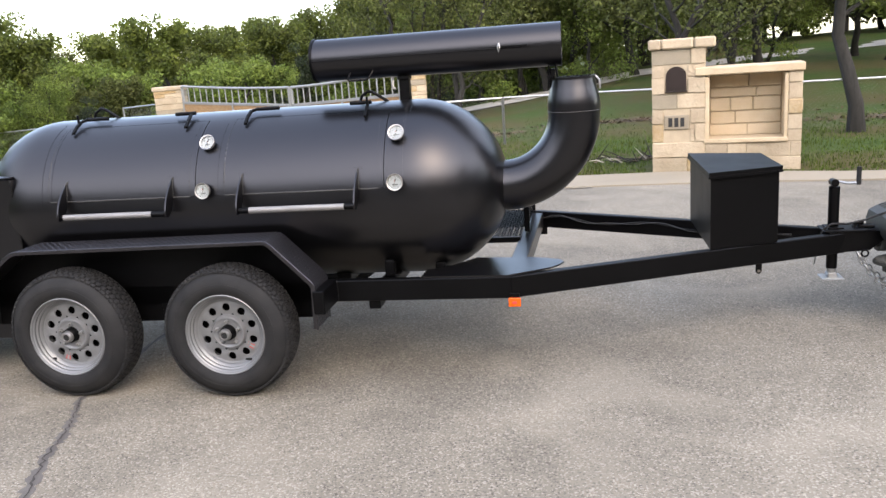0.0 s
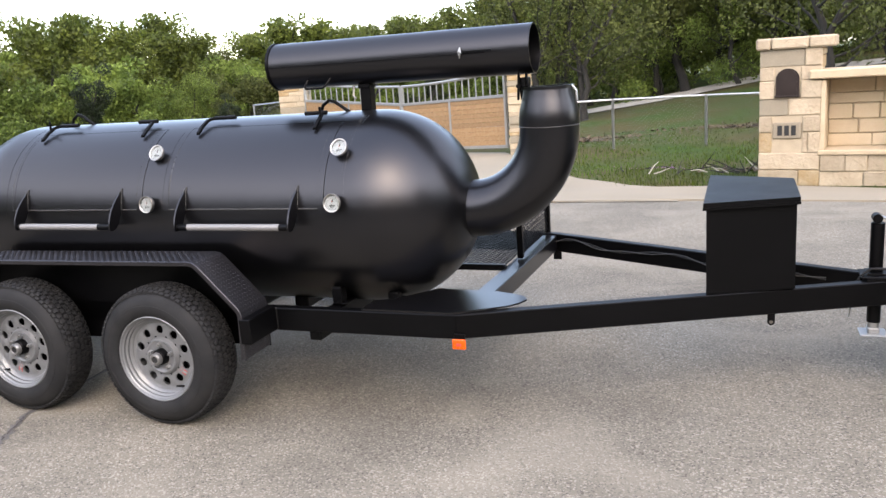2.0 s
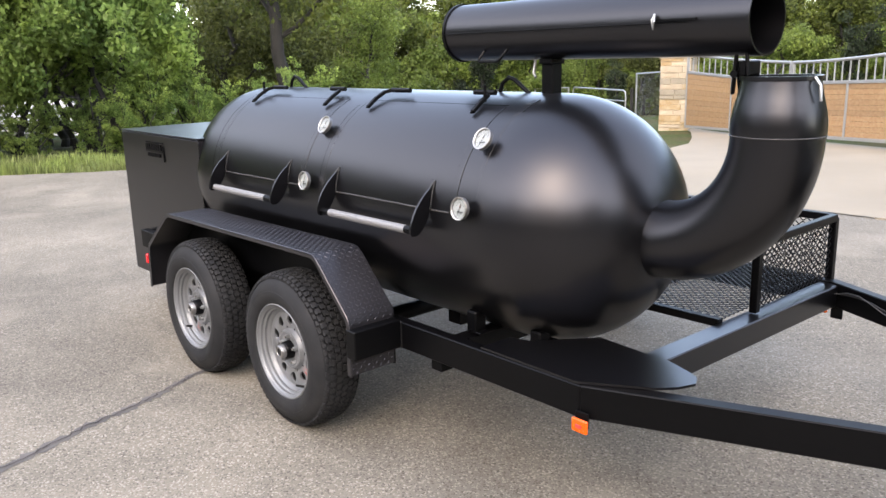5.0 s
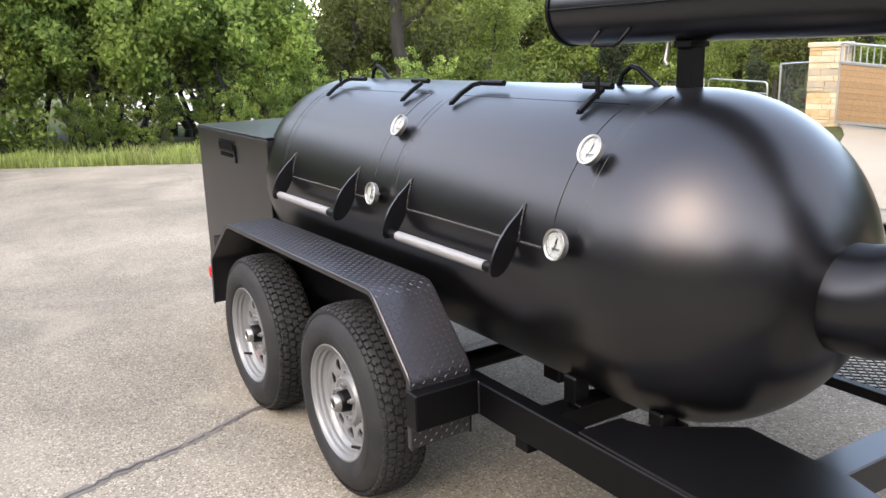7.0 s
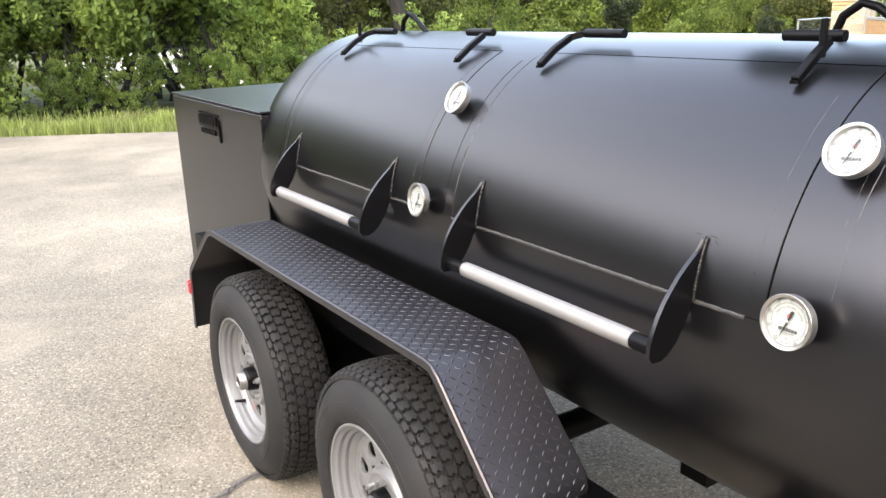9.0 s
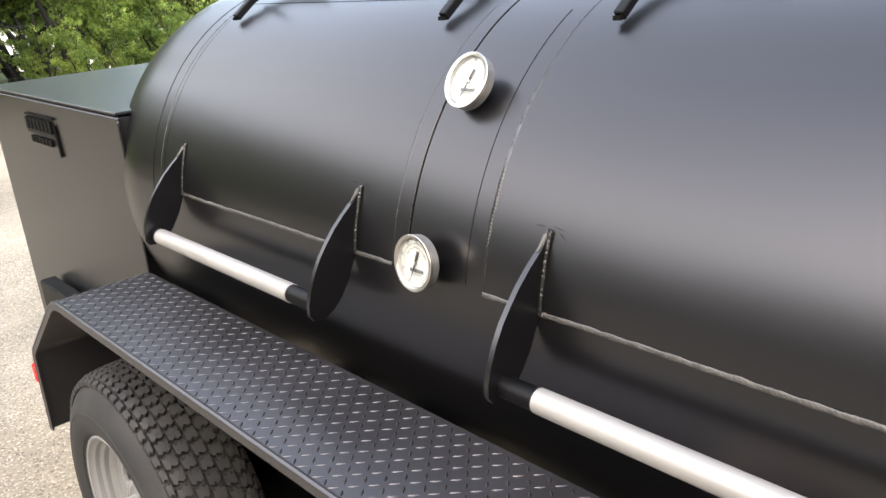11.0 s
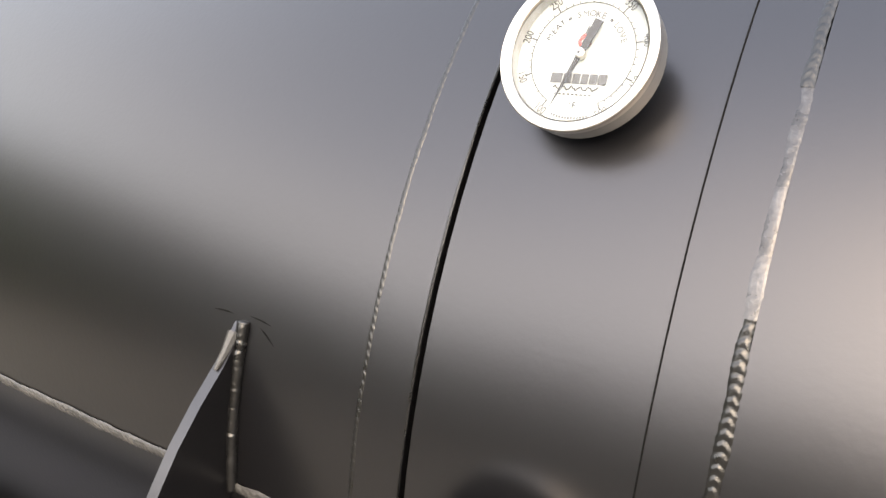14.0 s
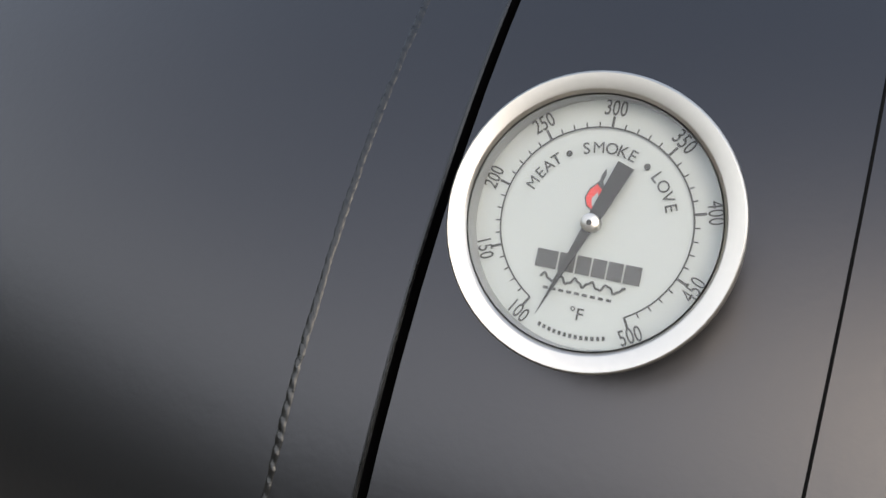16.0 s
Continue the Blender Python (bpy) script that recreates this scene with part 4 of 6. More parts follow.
part("jack_inner", B().tube([(3.147, CY + 0.01, 0.24), (3.147, CY + 0.01, 0.30)], 0.024, 20), STEEL, jack)
part("jack_foot", B().box((3.147, CY + 0.01, 0.236), (0.115, 0.115, 0.007), bevel=0.002).box((3.147, CY + 0.01, 0.250), (0.05, 0.06, 0.03), bevel=0.006), STEEL, jack, "galvanised square foot plate")
part("jack_collar", B().box((3.147, CY + 0.01, 0.525), (0.085, 0.11, 0.012), bevel=0.003), BLACK2, jack)
part("crank_arm", B().tube([(3.13, CY + 0.01, 0.768), (3.16, CY - 0.01, 0.785), (3.20, CY - 0.03, 0.775), (3.248, CY - 0.05, 0.780)], 0.007, 10), STEEL, jack)
part("crank_hub", B().tube([(3.142, CY + 0.035, 0.778), (3.142, CY - 0.02, 0.778)], 0.021, 16), BLACK2, jack)
part("crank_grip", B().tube([(3.252, CY - 0.05, 0.770), (3.252, CY - 0.05, 0.868)], 0.0125, 18), RUBBER, jack)


def chain(p0, p1, sag, n):
    """A row of oval steel links hanging between two points."""
    p0, p1 = Vector(p0), Vector(p1)
    path = [p0.lerp(p1, k / n) - Vector((0, 0, sag * 4 * (k / n) * (1 - k / n))) for k in range(n + 1)]
    ob = part("safety_chain", B(), STEEL, trailer, "galvanised safety chain")
    b = B()
    for k in range(n):
        a, c = path[k], path[k + 1]
        d = (c - a).normalized()
        s = d.cross(Vector((0, 1, 0))).normalized()
        o = d.cross(s)
        w = s if k % 2 else o
        ln = (c - a).length * 0.68
        mid = (a + c) / 2
        ring = [mid + d * ln * math.cos(t) * (1.0) + w * 0.014 * math.sin(t) for t in (2 * math.pi * q / 14 for q in range(14))]
        b.tube(ring, 0.0042, 6, closed=True)
    ob.data = b.mesh("safety_chain", STEEL)
    return ob


chain((3.25, CY - 0.09, 0.395), (3.66, CY - 0.12, 0.24), 0.15, 21)
chain((3.26, CY - 0.03, 0.395), (3.68, CY - 0.02, 0.25), 0.13, 20)
part("chain_ring", B().tube([(3.29 + 0.018 * math.cos(t), CY - 0.085, 0.392 + 0.018 * math.sin(t)) for t in np.linspace(0, 2 * math.pi, 13)[:-1]], 0.005, 6, closed=True), BLACK2, trailer)
tab = [(2.684, 0.405), (2.684, 0.352), (2.690, 0.342), (2.700, 0.338), (2.710, 0.342), (2.716, 0.352), (2.716, 0.405)]
eye_ = [(2.700 + 0.008 * math.cos(t), 0.354 + 0.008 * math.sin(t)) for t in np.linspace(0, 2 * math.pi, 13)[:-1]]
tie = part("tie_ring", B().prism([(x, 0.800, z) for x, z in tab], (0, 0.008, 0)), BLACK2, trailer)
part("tie_hole", B().prism([(x, 0.7988, z) for x, z in eye_], (0, 0.001, 0)), GRAVEL_DIM, tie)
part("breakaway_wire", B().tube([(3.05, 1.0, 0.41), (3.04, 1.0, 0.37), (3.035, 1.0, 0.33)], 0.004, 6), STEEL, trailer)
rnd = random.Random(8)
wire = []
for k in range(25):
    t = k / 24
    wire.append(Vector((1.50, 1.872, 0.475)).lerp(Vector((2.95, 1.165, 0.47)), t) + Vector((0, -0.008, 0.02 * math.sin(t * 17) * (1 - t * 0.5))))
part("wiring", B().tube(wire, 0.0045, 6), RUBBER, trailer, "loose black wiring along the frame")
part("wiring", B().tube([p + Vector((0, -0.004, 0.012 * math.sin(i * 1.1))) for i, p in enumerate(wire)], 0.003, 6), SCUFF, trailer)
part("plug_cable", B().tube([(3.07, 1.02, 0.500), (3.09, 1.015, 0.53), (3.12, 1.01, 0.555), (3.16, 1.015, 0.555), (3.21, 1.03, 0.548), (3.30, 1.04, 0.565), (3.42, 1.05, 0.605), (3.60, 1.06, 0.62), (3.85, 1.06, 0.60)], 0.0062, 8), RUBBER, trailer, "black trailer light cable")

# ---- firewood basket of expanded metal ----
def expanded(b, o, e1, e2, l1, l2, c1=0.072, c2=0.034, w=0.0038):
    """Diamond mesh of flat strands over the rectangle o, e1*l1, e2*l2."""
    o, e1, e2 = Vector(o), Vector(e1), Vector(e2)
    n = e1.cross(e2)
    rows, cols = max(1, round(l2 / c2)), max(1, round(l1 / c1))
    for r in range(rows):
        for s in (0, 1):
            pts = []
            for k in range(cols * 2 + 1):
                up = (k % 2) ^ s
                pts.append(o + e1 * (l1 * k / (2 * cols)) + e2 * (l2 * (r + (0.94 if up else 0.06)) / rows))
            for p, q in zip(pts, pts[1:]):
                d = (q - p).normalized()
                t = n.cross(d) * w * 0.5
                h = n * 0.0018
                b.add([p - t - h, q - t - h, q + t - h, p + t - h, p - t + h, q - t + h, q + t + h, p + t + h], [(0, 3, 2, 1), (4, 5, 6, 7), (0, 1, 5, 4), (2, 3, 7, 6)])
    return b


bx0, bx1, by0, by1, bz, bt = 0.1, 1.40, 1.075, 1.955, 0.524, 0.795
part("wood_rack_floor", expanded(B(), (bx0, by0, bz), (1, 0, 0), (0, 1, 0), bx1 - bx0, by1 - by0), BLACK2, trailer, "expanded metal firewood rack floor", smooth=0)
part("wood_rack_panel", expanded(B(), (bx1 + 0.03, 1.275, bz), (0, 1, 0), (0, 0, 1), by1 - 1.275, bt - bz), BLACK2, trailer, "expanded metal rack end panel", smooth=0)
part("wood_rack_panel", expanded(B(), (bx0, by1, bz), (1, 0, 0), (0, 0, 1), bx1 - bx0, bt - bz), BLACK2, trailer, smooth=0)
for p, q in (((bx0, by0, bz - 0.012), (bx1, by0, bz - 0.012)), ((bx1 + 0.03, 1.275, bt), (bx1 + 0.03, by1, bt)), ((bx0, by1, bt), (bx1 + 0.03, by1, bt)), ((bx1 + 0.03, 1.275, 0.515), (bx1 + 0.03, 1.275, bt)), ((bx1 + 0.03, by1, 0.50), (bx1 + 0.03, by1, bt)), ((bx0, by1, 0.5), (bx0, by1, bt))):
    part("rack_bar", B().beam(p, q, 0.032, 0.032, 0.003, up=(0, 0, 1) if p[2] == q[2] else (0, 1, 0)), BLACK2, trailer)

# ---- surroundings: materials ----
def speckled(name, base, chips, dark, scale=140.0, rough=0.9, patch=0.35, bump=0.5):
    """Chip-seal road: light and dark stones in a binder, with broad stains."""
    m = material(name, base, rough, vary=0.18, scale=0.5, fine=scale, bump=0.0, rough_var=0.05, spec=0.3, second=tuple(c * (1 - patch) for c in base))
    nt = m.node_tree
    n, l = nt.nodes, nt.links
    b = n["Principled BSDF"]
    src = b.inputs["Base Color"].links[0].from_socket
    tc = n.new("ShaderNodeTexCoord")
    vo = n.new("ShaderNodeTexVoronoi")
    vo.inputs["Scale"].default_value = scale
    l.new(tc.outputs["Object"], vo.inputs["Vector"])
    sep = n.new("ShaderNodeSeparateColor")
    l.new(vo.outputs["Color"], sep.inputs[0])
    cr = n.new("ShaderNodeValToRGB")
    el = cr.color_ramp.elements
    el[0].position, el[0].color = 0.0, (*dark, 1)
    el[1].position, el[1].color = 0.22, (*base, 1)
    for p, c in ((0.75, base), (0.93, chips)):
        e = el.new(p)
        e.color = (*c, 1)
    l.new(sep.outputs[0], cr.inputs[0])
    mx = n.new("ShaderNodeMix")
    mx.data_type, mx.blend_type = "RGBA", "MULTIPLY"
    mx.inputs[0].default_value = 1.0
    nrm = n.new("ShaderNodeMix")
    nrm.data_type, nrm.blend_type = "RGBA", "DIVIDE"
    nrm.inputs[0].default_value = 1.0
    nrm.inputs[7].default_value = (*base, 1)
    l.new(cr.outputs[0], nrm.inputs[6])
    l.new(src, mx.inputs[6]), l.new(nrm.outputs[2], mx.inputs[7])
    st = n.new("ShaderNodeTexNoise")
    st.inputs["Scale"].default_value, st.inputs["Detail"].default_value = 2.2, 8
    l.new(tc.outputs["Object"], st.inputs["Vector"])
    rg = n.new("ShaderNodeMapRange")
    rg.inputs[1].default_value, rg.inputs[2].default_value, rg.inputs[3].default_value, rg.inputs[4].default_value = 0.32, 0.7, 0.86, 1.07
    l.new(st.outputs[0], rg.inputs[0])
    m2 = n.new("ShaderNodeMix")
    m2.data_type, m2.blend_type = "RGBA", "MULTIPLY"
    m2.inputs[0].default_value = 1.0
    l.new(mx.outputs[2], m2.inputs[6]), l.new(rg.outputs[0], m2.inputs[7])
    pale = n.new("ShaderNodeTexNoise")
    pale.inputs["Scale"].default_value, pale.inputs["Detail"].default_value, pale.inputs["Distortion"].default_value = 0.9, 9, 1.2
    l.new(tc.outputs["Object"], pale.inputs["Vector"])
    pr_ = n.new("ShaderNodeMapRange")
    pr_.inputs[1].default_value, pr_.inputs[2].default_value, pr_.inputs[4].default_value = 0.50, 0.66, 0.30
    l.new(pale.outputs[0], pr_.inputs[0])
    m3 = n.new("ShaderNodeMix")
    m3.data_type = "RGBA"
    m3.inputs[7].default_value = (*(c * 1.5 for c in base), 1)
    l.new(pr_.outputs[0], m3.inputs[0]), l.new(m2.outputs[2], m3.inputs[6])
    l.new(m3.outputs[2], b.inputs["Base Color"])
    bp = n.new("ShaderNodeBump")
    bp.inputs["Strength"].default_value, bp.inputs["Distance"].default_value = bump, 0.004
    l.new(vo.outputs["Distance"], bp.inputs["Height"])
    bp.invert = True
    l.new(bp.outputs[0], b.inputs["Normal"])
    return m


ROAD = speckled("chip_seal", (0.197, 0.176, 0.139), (0.328, 0.300, 0.245), (0.093, 0.083, 0.066), 140, bump=0.4)
CONC = material("pale_concrete", (0.250, 0.212, 0.155), 0.85, vary=0.10, scale=0.7, fine=60, bump=0.12, second=(0.215, 0.182, 0.130))
GRASS = material("lawn_soil", (0.0310, 0.0610, 0.0090), 0.95, vary=0.5, scale=0.45, fine=9, bump=0.6, second=(0.0620, 0.0520, 0.0180), spec=0.2)
TAR = material("crack_sealer", (0.1148, 0.1053, 0.0945), 0.8, vary=0.3, scale=12, fine=150, bump=0.3)
STONE = material("cream_limestone", (0.3980, 0.3280, 0.2337), 0.85, vary=0.12, scale=5, fine=28, bump=0.9, second=(0.3383, 0.2717, 0.1870), objvar=0.14)
STONE_O = material("ochre_limestone", (0.30, 0.205, 0.10), 0.85, vary=0.15, scale=6, fine=28, bump=0.9, second=(0.37, 0.29, 0.18))
STONE_G = material("grey_limestone", (0.2628, 0.2254, 0.1650), 0.85, vary=0.12, scale=6, fine=45, bump=0.5)
# sawn stone made lighter and warmer: bounced light in the niche put into colour
NICHE = material("bounce_toned_sawn_limestone", (0.4841, 0.3920, 0.2700), 0.85, vary=0.10, scale=4, fine=60, bump=0.3, second=(0.4326, 0.3430, 0.2250), objvar=0.06)
MORTAR = material("mortar", (0.4079, 0.3361, 0.2372), 0.9, vary=0.12, scale=9, fine=80, bump=0.3)
CEDAR = material("cedar_plank", (0.27, 0.155, 0.072), 0.6, vary=0.18, scale=3, fine=30, bump=0.12, second=(0.32, 0.20, 0.10), objvar=0.15, stretch=(1, 8, 8))
PAINTG = material("grey_gate_steel", (0.28, 0.285, 0.28), 0.45, metal=0.3, vary=0.08, scale=6, fine=80, bump=0.04)
BRONZE = material("bronze_mailbox", (0.022, 0.013, 0.010), 0.45, vary=0.2, scale=12, fine=120, bump=0.1, metal=0.3)
GRAVEL = material("pale_gravel", (0.40, 0.37, 0.315), 0.95, vary=0.2, scale=1.0, fine=20, bump=0.4)
BARK = material("oak_bark", (0.0120, 0.0108, 0.0090), 0.95, vary=0.4, scale=6, fine=25, bump=0.8, stretch=(1, 1, 0.3), second=(0.0210, 0.0195, 0.0165))
VDARK = material("vehicle_trim", (0.03, 0.031, 0.027), 0.55, vary=0.15, scale=10, fine=150, bump=0.15)
VBODY = material("vehicle_paint", (0.03, 0.033, 0.03), 0.25, vary=0.05, scale=5, fine=200, bump=0.0, coat=0.5)


def leaf_material(name, a, b_, trans=0.35):
    m = material(name, a, 0.6, vary=0.2, scale=0.8, fine=9, bump=0.0, second=b_, island=0.45, objvar=0.18, spec=0.3)
    n, l = m.node_tree.nodes, m.node_tree.links
    bs, out = n["Principled BSDF"], n["Material Output"]
    tr = n.new("ShaderNodeBsdfTranslucent")
    l.new(bs.inputs["Base Color"].links[0].from_socket, tr.inputs[0])
    mx = n.new("ShaderNodeMixShader")
    mx.inputs[0].default_value = trans
    l.new(bs.outputs[0], mx.inputs[1]), l.new(tr.outputs[0], mx.inputs[2])
    l.new(mx.outputs[0], out.inputs[0])
    return m


LEAF_A = leaf_material("oak_leaves", (0.0980, 0.1180, 0.0190), (0.0500, 0.0700, 0.0115))
LEAF_B = leaf_material("spring_leaves", (0.1500, 0.1950, 0.0380), (0.0800, 0.1200, 0.0230))
LEAF_C = leaf_material("olive_leaves", (0.0900, 0.1030, 0.0240), (0.0500, 0.0620, 0.0160))
LEAF_D = leaf_material("juniper_leaves", (0.0255, 0.0375, 0.0142), (0.0150, 0.0240, 0.0105))
# darker copy of the oak leaves: shade is put into the colour
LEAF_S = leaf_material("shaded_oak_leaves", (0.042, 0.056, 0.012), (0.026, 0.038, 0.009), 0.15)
LEAF_T = leaf_material("thicket_leaves", (0.2600, 0.3400, 0.0820), (0.1100, 0.1750, 0.0460), 0.58)
BLADE_V = leaf_material("verge_blades", (0.2100, 0.2650, 0.0700), (0.1700, 0.1900, 0.0700), 0.4)
BLADE = leaf_material("grass_blades", (0.0590, 0.1060, 0.0145), (0.0580, 0.0720, 0.0120))


# ---- ground ----
def ground_z(x, y):
    """Lie of the land: flat road, a slight fall past its edge, a valley beyond the gate."""
    z = -0.024 * min(1, max(0, (5.0 - y) / 2.5))
    z -= 0.17 * min(1, max(0, (y - 4.8) / 3.2))
    z -= 0.045 * min(45, max(0, (x + 1.3) * -0.83 + (y - 12.3) * 0.55)) * min(1, max(0, (y - 2) / 5))
    far = max(0, y - 18)
    z += 0.08 * min(far, 25) * max(0.0, min(1.0, (x + 6) / 10))
    return z


def strip(name, rows, mat, lift, label, category, nx=14, kind="structure"):
    """A sheet laid on the land from rows of y, x0, x1."""
    vs, fs = [], []
    for y, x0, x1 in rows:
        for i in range(nx + 1):
            x = x0 + (x1 - x0) * i / nx
            vs.append((x, y, ground_z(x, y) + lift))
    for r in range(len(rows) - 1):
        for i in range(nx):
            a = r * (nx + 1) + i
            fs.append((a, a + 1, a + nx + 2, a + nx + 1))
    return solid(name, B().add(vs, fs), mat, label, category, kind=kind, smooth=60)


ys = [-900, -300, -120, -60, -30, -20, -10, -5, 0, 2, 4, 4.8, 5.6, 6.4, 7.2, 8, 10, 12, 14, 16, 18, 20, 23, 26, 30, 35, 40, 50, 60, 80, 120, 300, 900]
gx = [-900, -300, -120, -60, -40, -30, -24, -18, -14, -10, -6, -3, 0, 2, 4, 6, 8, 10, 14, 18, 24, 30, 40, 60, 120, 300, 900]
vs = [(x, y, ground_z(x, y) - 0.03) for y in ys for x in gx]
w = len(gx)
solid("ground", B().add(vs, [(r * w + i, r * w + i + 1, (r + 1) * w + i + 1, (r + 1) * w + i) for r in range(len(ys) - 1) for i in range(w - 1)]), GRASS, "green spring lawn and rough earth beyond the road", "ground", kind="structure", smooth=60)
strip("road", [(-14.5, -11, 12), (-10, -15, 16), (-6, -16.0, 30), (-4, -14.6, 60), (0, -11.1, 60), (1.2, -10.3, 30), (2.4, -9.5, 16), (4, -8.8, 13), (4.8, -8.2, 10.5), (5.4, -7.8, 8.6), (5.9, -6.8, 6.6), (6.2, -5.6, 5.4), (6.6, -4.4, 3.0)], ROAD, 0.0, "worn beige-grey chip-seal road surface", "road", 30)
strip("driveway", [(6.38, -4.6, 1.9), (7.0, -4.75, 1.85), (7.6, -4.85, 1.8), (7.88, -4.9, 1.67), (8.15, -4.95, 1.14), (8.5, -5.0, 0.80), (8.85, -5.1, 0.33), (9.8, -5.3, -0.38), (11.0, -5.6, -0.92), (11.9, -5.8, -1.42), (13.0, -6.1, -1.95), (14.6, -7.0, -4.4), (16.5, -8.2, -7.2), (18.0, -9.3, -9.0)], CONC, 0.010, "pale concrete driveway apron up to the gate", "driveway", 14)
KX = [0.0, 1, 2, 3, 4, 5, 7, 10, 14]
KN = [6.36, 6.45, 6.48, 6.38, 6.22, 5.98, 5.5, 4.6, 3.3]
KF = [7.85, 7.9, 7.88, 7.86, 7.45, 6.95, 6.4, 5.5, 4.2]
kv = []
for x, a, c in zip(KX, KN, KF):
    for k in range(5):
        y = a + (c - a) * k / 4
        kv.append((x, y, ground_z(x, y) + 0.018))
kv += [(x, a, ground_z(x, a) - 0.02) for x, a in zip(KX, KN)]
kf = [(i * 5 + k, (i + 1) * 5 + k, (i + 1) * 5 + k + 1, i * 5 + k + 1) for i in range(8) for k in range(4)] + [(45 + i, 46 + i, (i + 1) * 5, i * 5) for i in range(8)]
solid("kerb", B().add(kv, kf), CONC, "flat pale concrete ribbon kerb along the road", "kerb", kind="structure", smooth=50)

rnd = random.Random(5)


def tar_line(name, pts, w0, w1, mat=None, lift=0.003):
    b = B()
    fine = []
    for (x0, y0), (x1, y1) in zip(pts, pts[1:]):
        for k in range(12):
            fine.append((x0 + (x1 - x0) * k / 12 + rnd.uniform(-0.011, 0.011), y0 + (y1 - y0) * k / 12 + rnd.uniform(-0.008, 0.008)))
    vs = []
    for i, (x, y) in enumerate(fine):
        a, c = fine[max(0, i - 1)], fine[min(len(fine) - 1, i + 1)]
        d = Vector((c[0] - a[0], c[1] - a[1])).normalized()
        w = (w0 + (w1 - w0) * i / len(fine)) * rnd.uniform(0.45, 1.5) * 0.5
        vs += [(x - d.y * w, y + d.x * w, ground_z(x, y) + lift), (x + d.y * w, y - d.x * w, ground_z(x, y) + lift)]
    b.add(vs, [(2 * i, 2 * i + 1, 2 * i + 3, 2 * i + 2) for i in range(len(fine) - 1)])
    return solid(name, b, mat or TAR, "dark tar-filled crack across the road", "road crack", kind="structure", smooth=0)


CRACK = material("open_crack", (0.055, 0.049, 0.043), 0.9, vary=0.4, scale=20, fine=200, bump=0.4)
tar_line("road_crack", [(-0.95, 1.6), (-0.90, 0.4), (-0.858, -0.083), (-0.764, -0.267), (-0.69, -0.458), (-0.629, -0.689), (-0.50, -1.0), (-0.40, -1.5), (-0.2, -2.4)], 0.030, 0.060)
tar_line("crack_line", [(-0.95, 1.6), (-0.90, 0.4), (-0.858, -0.083), (-0.764, -0.267), (-0.69, -0.458), (-0.629, -0.689), (-0.50, -1.0), (-0.40, -1.5), (-0.2, -2.4)], 0.006, 0.011, CRACK, 0.006)

# ---- stonework ----
def stone_wall(parent, org, u, w, s0, s1, z0, z1, courses, seed, holes=(), thick=0.09, mats=None, rough=False):
    """Courses of rough stone blocks on a face; u runs along it, w into it."""
    r = random.Random(seed)
    org, u, w = Vector(org), Vector(u), Vector(w)
    z = z0
    m = Matrix((u, w, Vector((0, 0, 1)))).transposed()
    hs = [r.uniform(0.45, 1.6) if rough else r.uniform(0.75, 1.3) for _ in range(courses)]
    k = (z1 - z0) / sum(hs)
    for h in hs:
        h *= k
        s = s0
        while s < s1 - 1e-6:
            ln = min(r.uniform(0.9, 2.6) * 0.24, s1 - s)
            if s1 - s - ln < 0.14:
                ln = s1 - s
            spans = [(s, s + ln)]
            for a, b_, c, d in holes:
                if z + h > c + 0.02 and z < d - 0.02:
                    nxt = []
                    for p, q in spans:
                        if q <= a or p >= b_:
                            nxt.append((p, q))
                        else:
                            nxt += [(p, a)] * (p < a - 0.04) + [(b_, q)] * (q > b_ + 0.04)
                    spans = nxt
            for p, q in spans:
                proud = r.uniform(-0.010, 0.020) if rough else r.uniform(-0.008, 0.014)
                c = org + u * ((p + q) / 2) + Vector((0, 0, z + h / 2)) + w * (thick / 2 - proud)
                bb = B().box(c, (q - p - 0.007, thick, h - 0.007), m, bevel=r.uniform(0.005, 0.012))
                t = r.random()
                part("stone", bb, mats or (STONE_O if t < (0.2 if rough else 0.07) else (STONE_G if t < (0.42 if rough else 0.16) else STONE)), parent, smooth=0)
            s += ln
        z += h


MO, MU, MW = Vector((2.77, 8.19, 0)), Vector((0.988, -0.156, 0)), Vector((0.156, 0.988, 0))
MM = Matrix((MU, MW, Vector((0, 0, 1)))).transposed()
GB = -0.20
mail = thing("mailbox_pillar", (3.7, 8.2, GB), "cream limestone mailbox pillar with a parcel niche beside the kerb", "mailbox pillar")


def mbox(s0, s1, d0, d1, z0, z1, bevel=0.01):
    return B().box(MO + MU * ((s0 + s1) / 2) + MW * ((d0 + d1) / 2) + Vector((0, 0, (z0 + z1) / 2)), (s1 - s0, d1 - d0, z1 - z0), MM, bevel)


SW = 1.95
NS0, NS1, NZ0, NZ1 = 0.72, 1.72, 0.22, 1.10
core = mbox(0.018, 0.702, 0.016, 0.58, GB, 1.48, 0)
core.box(MO + MU * 1.32 + MW * 0.298 + Vector((0, 0, (GB + NZ0 - 0.02) / 2)), (1.225, 0.564, NZ0 - 0.02 - GB), MM)
core.box(MO + MU * 1.32 + MW * 0.545 + Vector((0, 0, 0.66)), (1.20, 0.06, 0.86), MM).box(MO + MU * 1.855 + MW * 0.298 + Vector((0, 0, 0.66)), (0.16, 0.564, 0.86), MM)
part("masonry_core", core, MORTAR, mail, smooth=0)
stone_wall(mail, MO, MU, MW, 0.0, 0.72, GB, 1.50, 8, 11, holes=[(0.18, 0.48, 0.92, 1.28), (0.16, 0.51, 0.39, 0.61)])
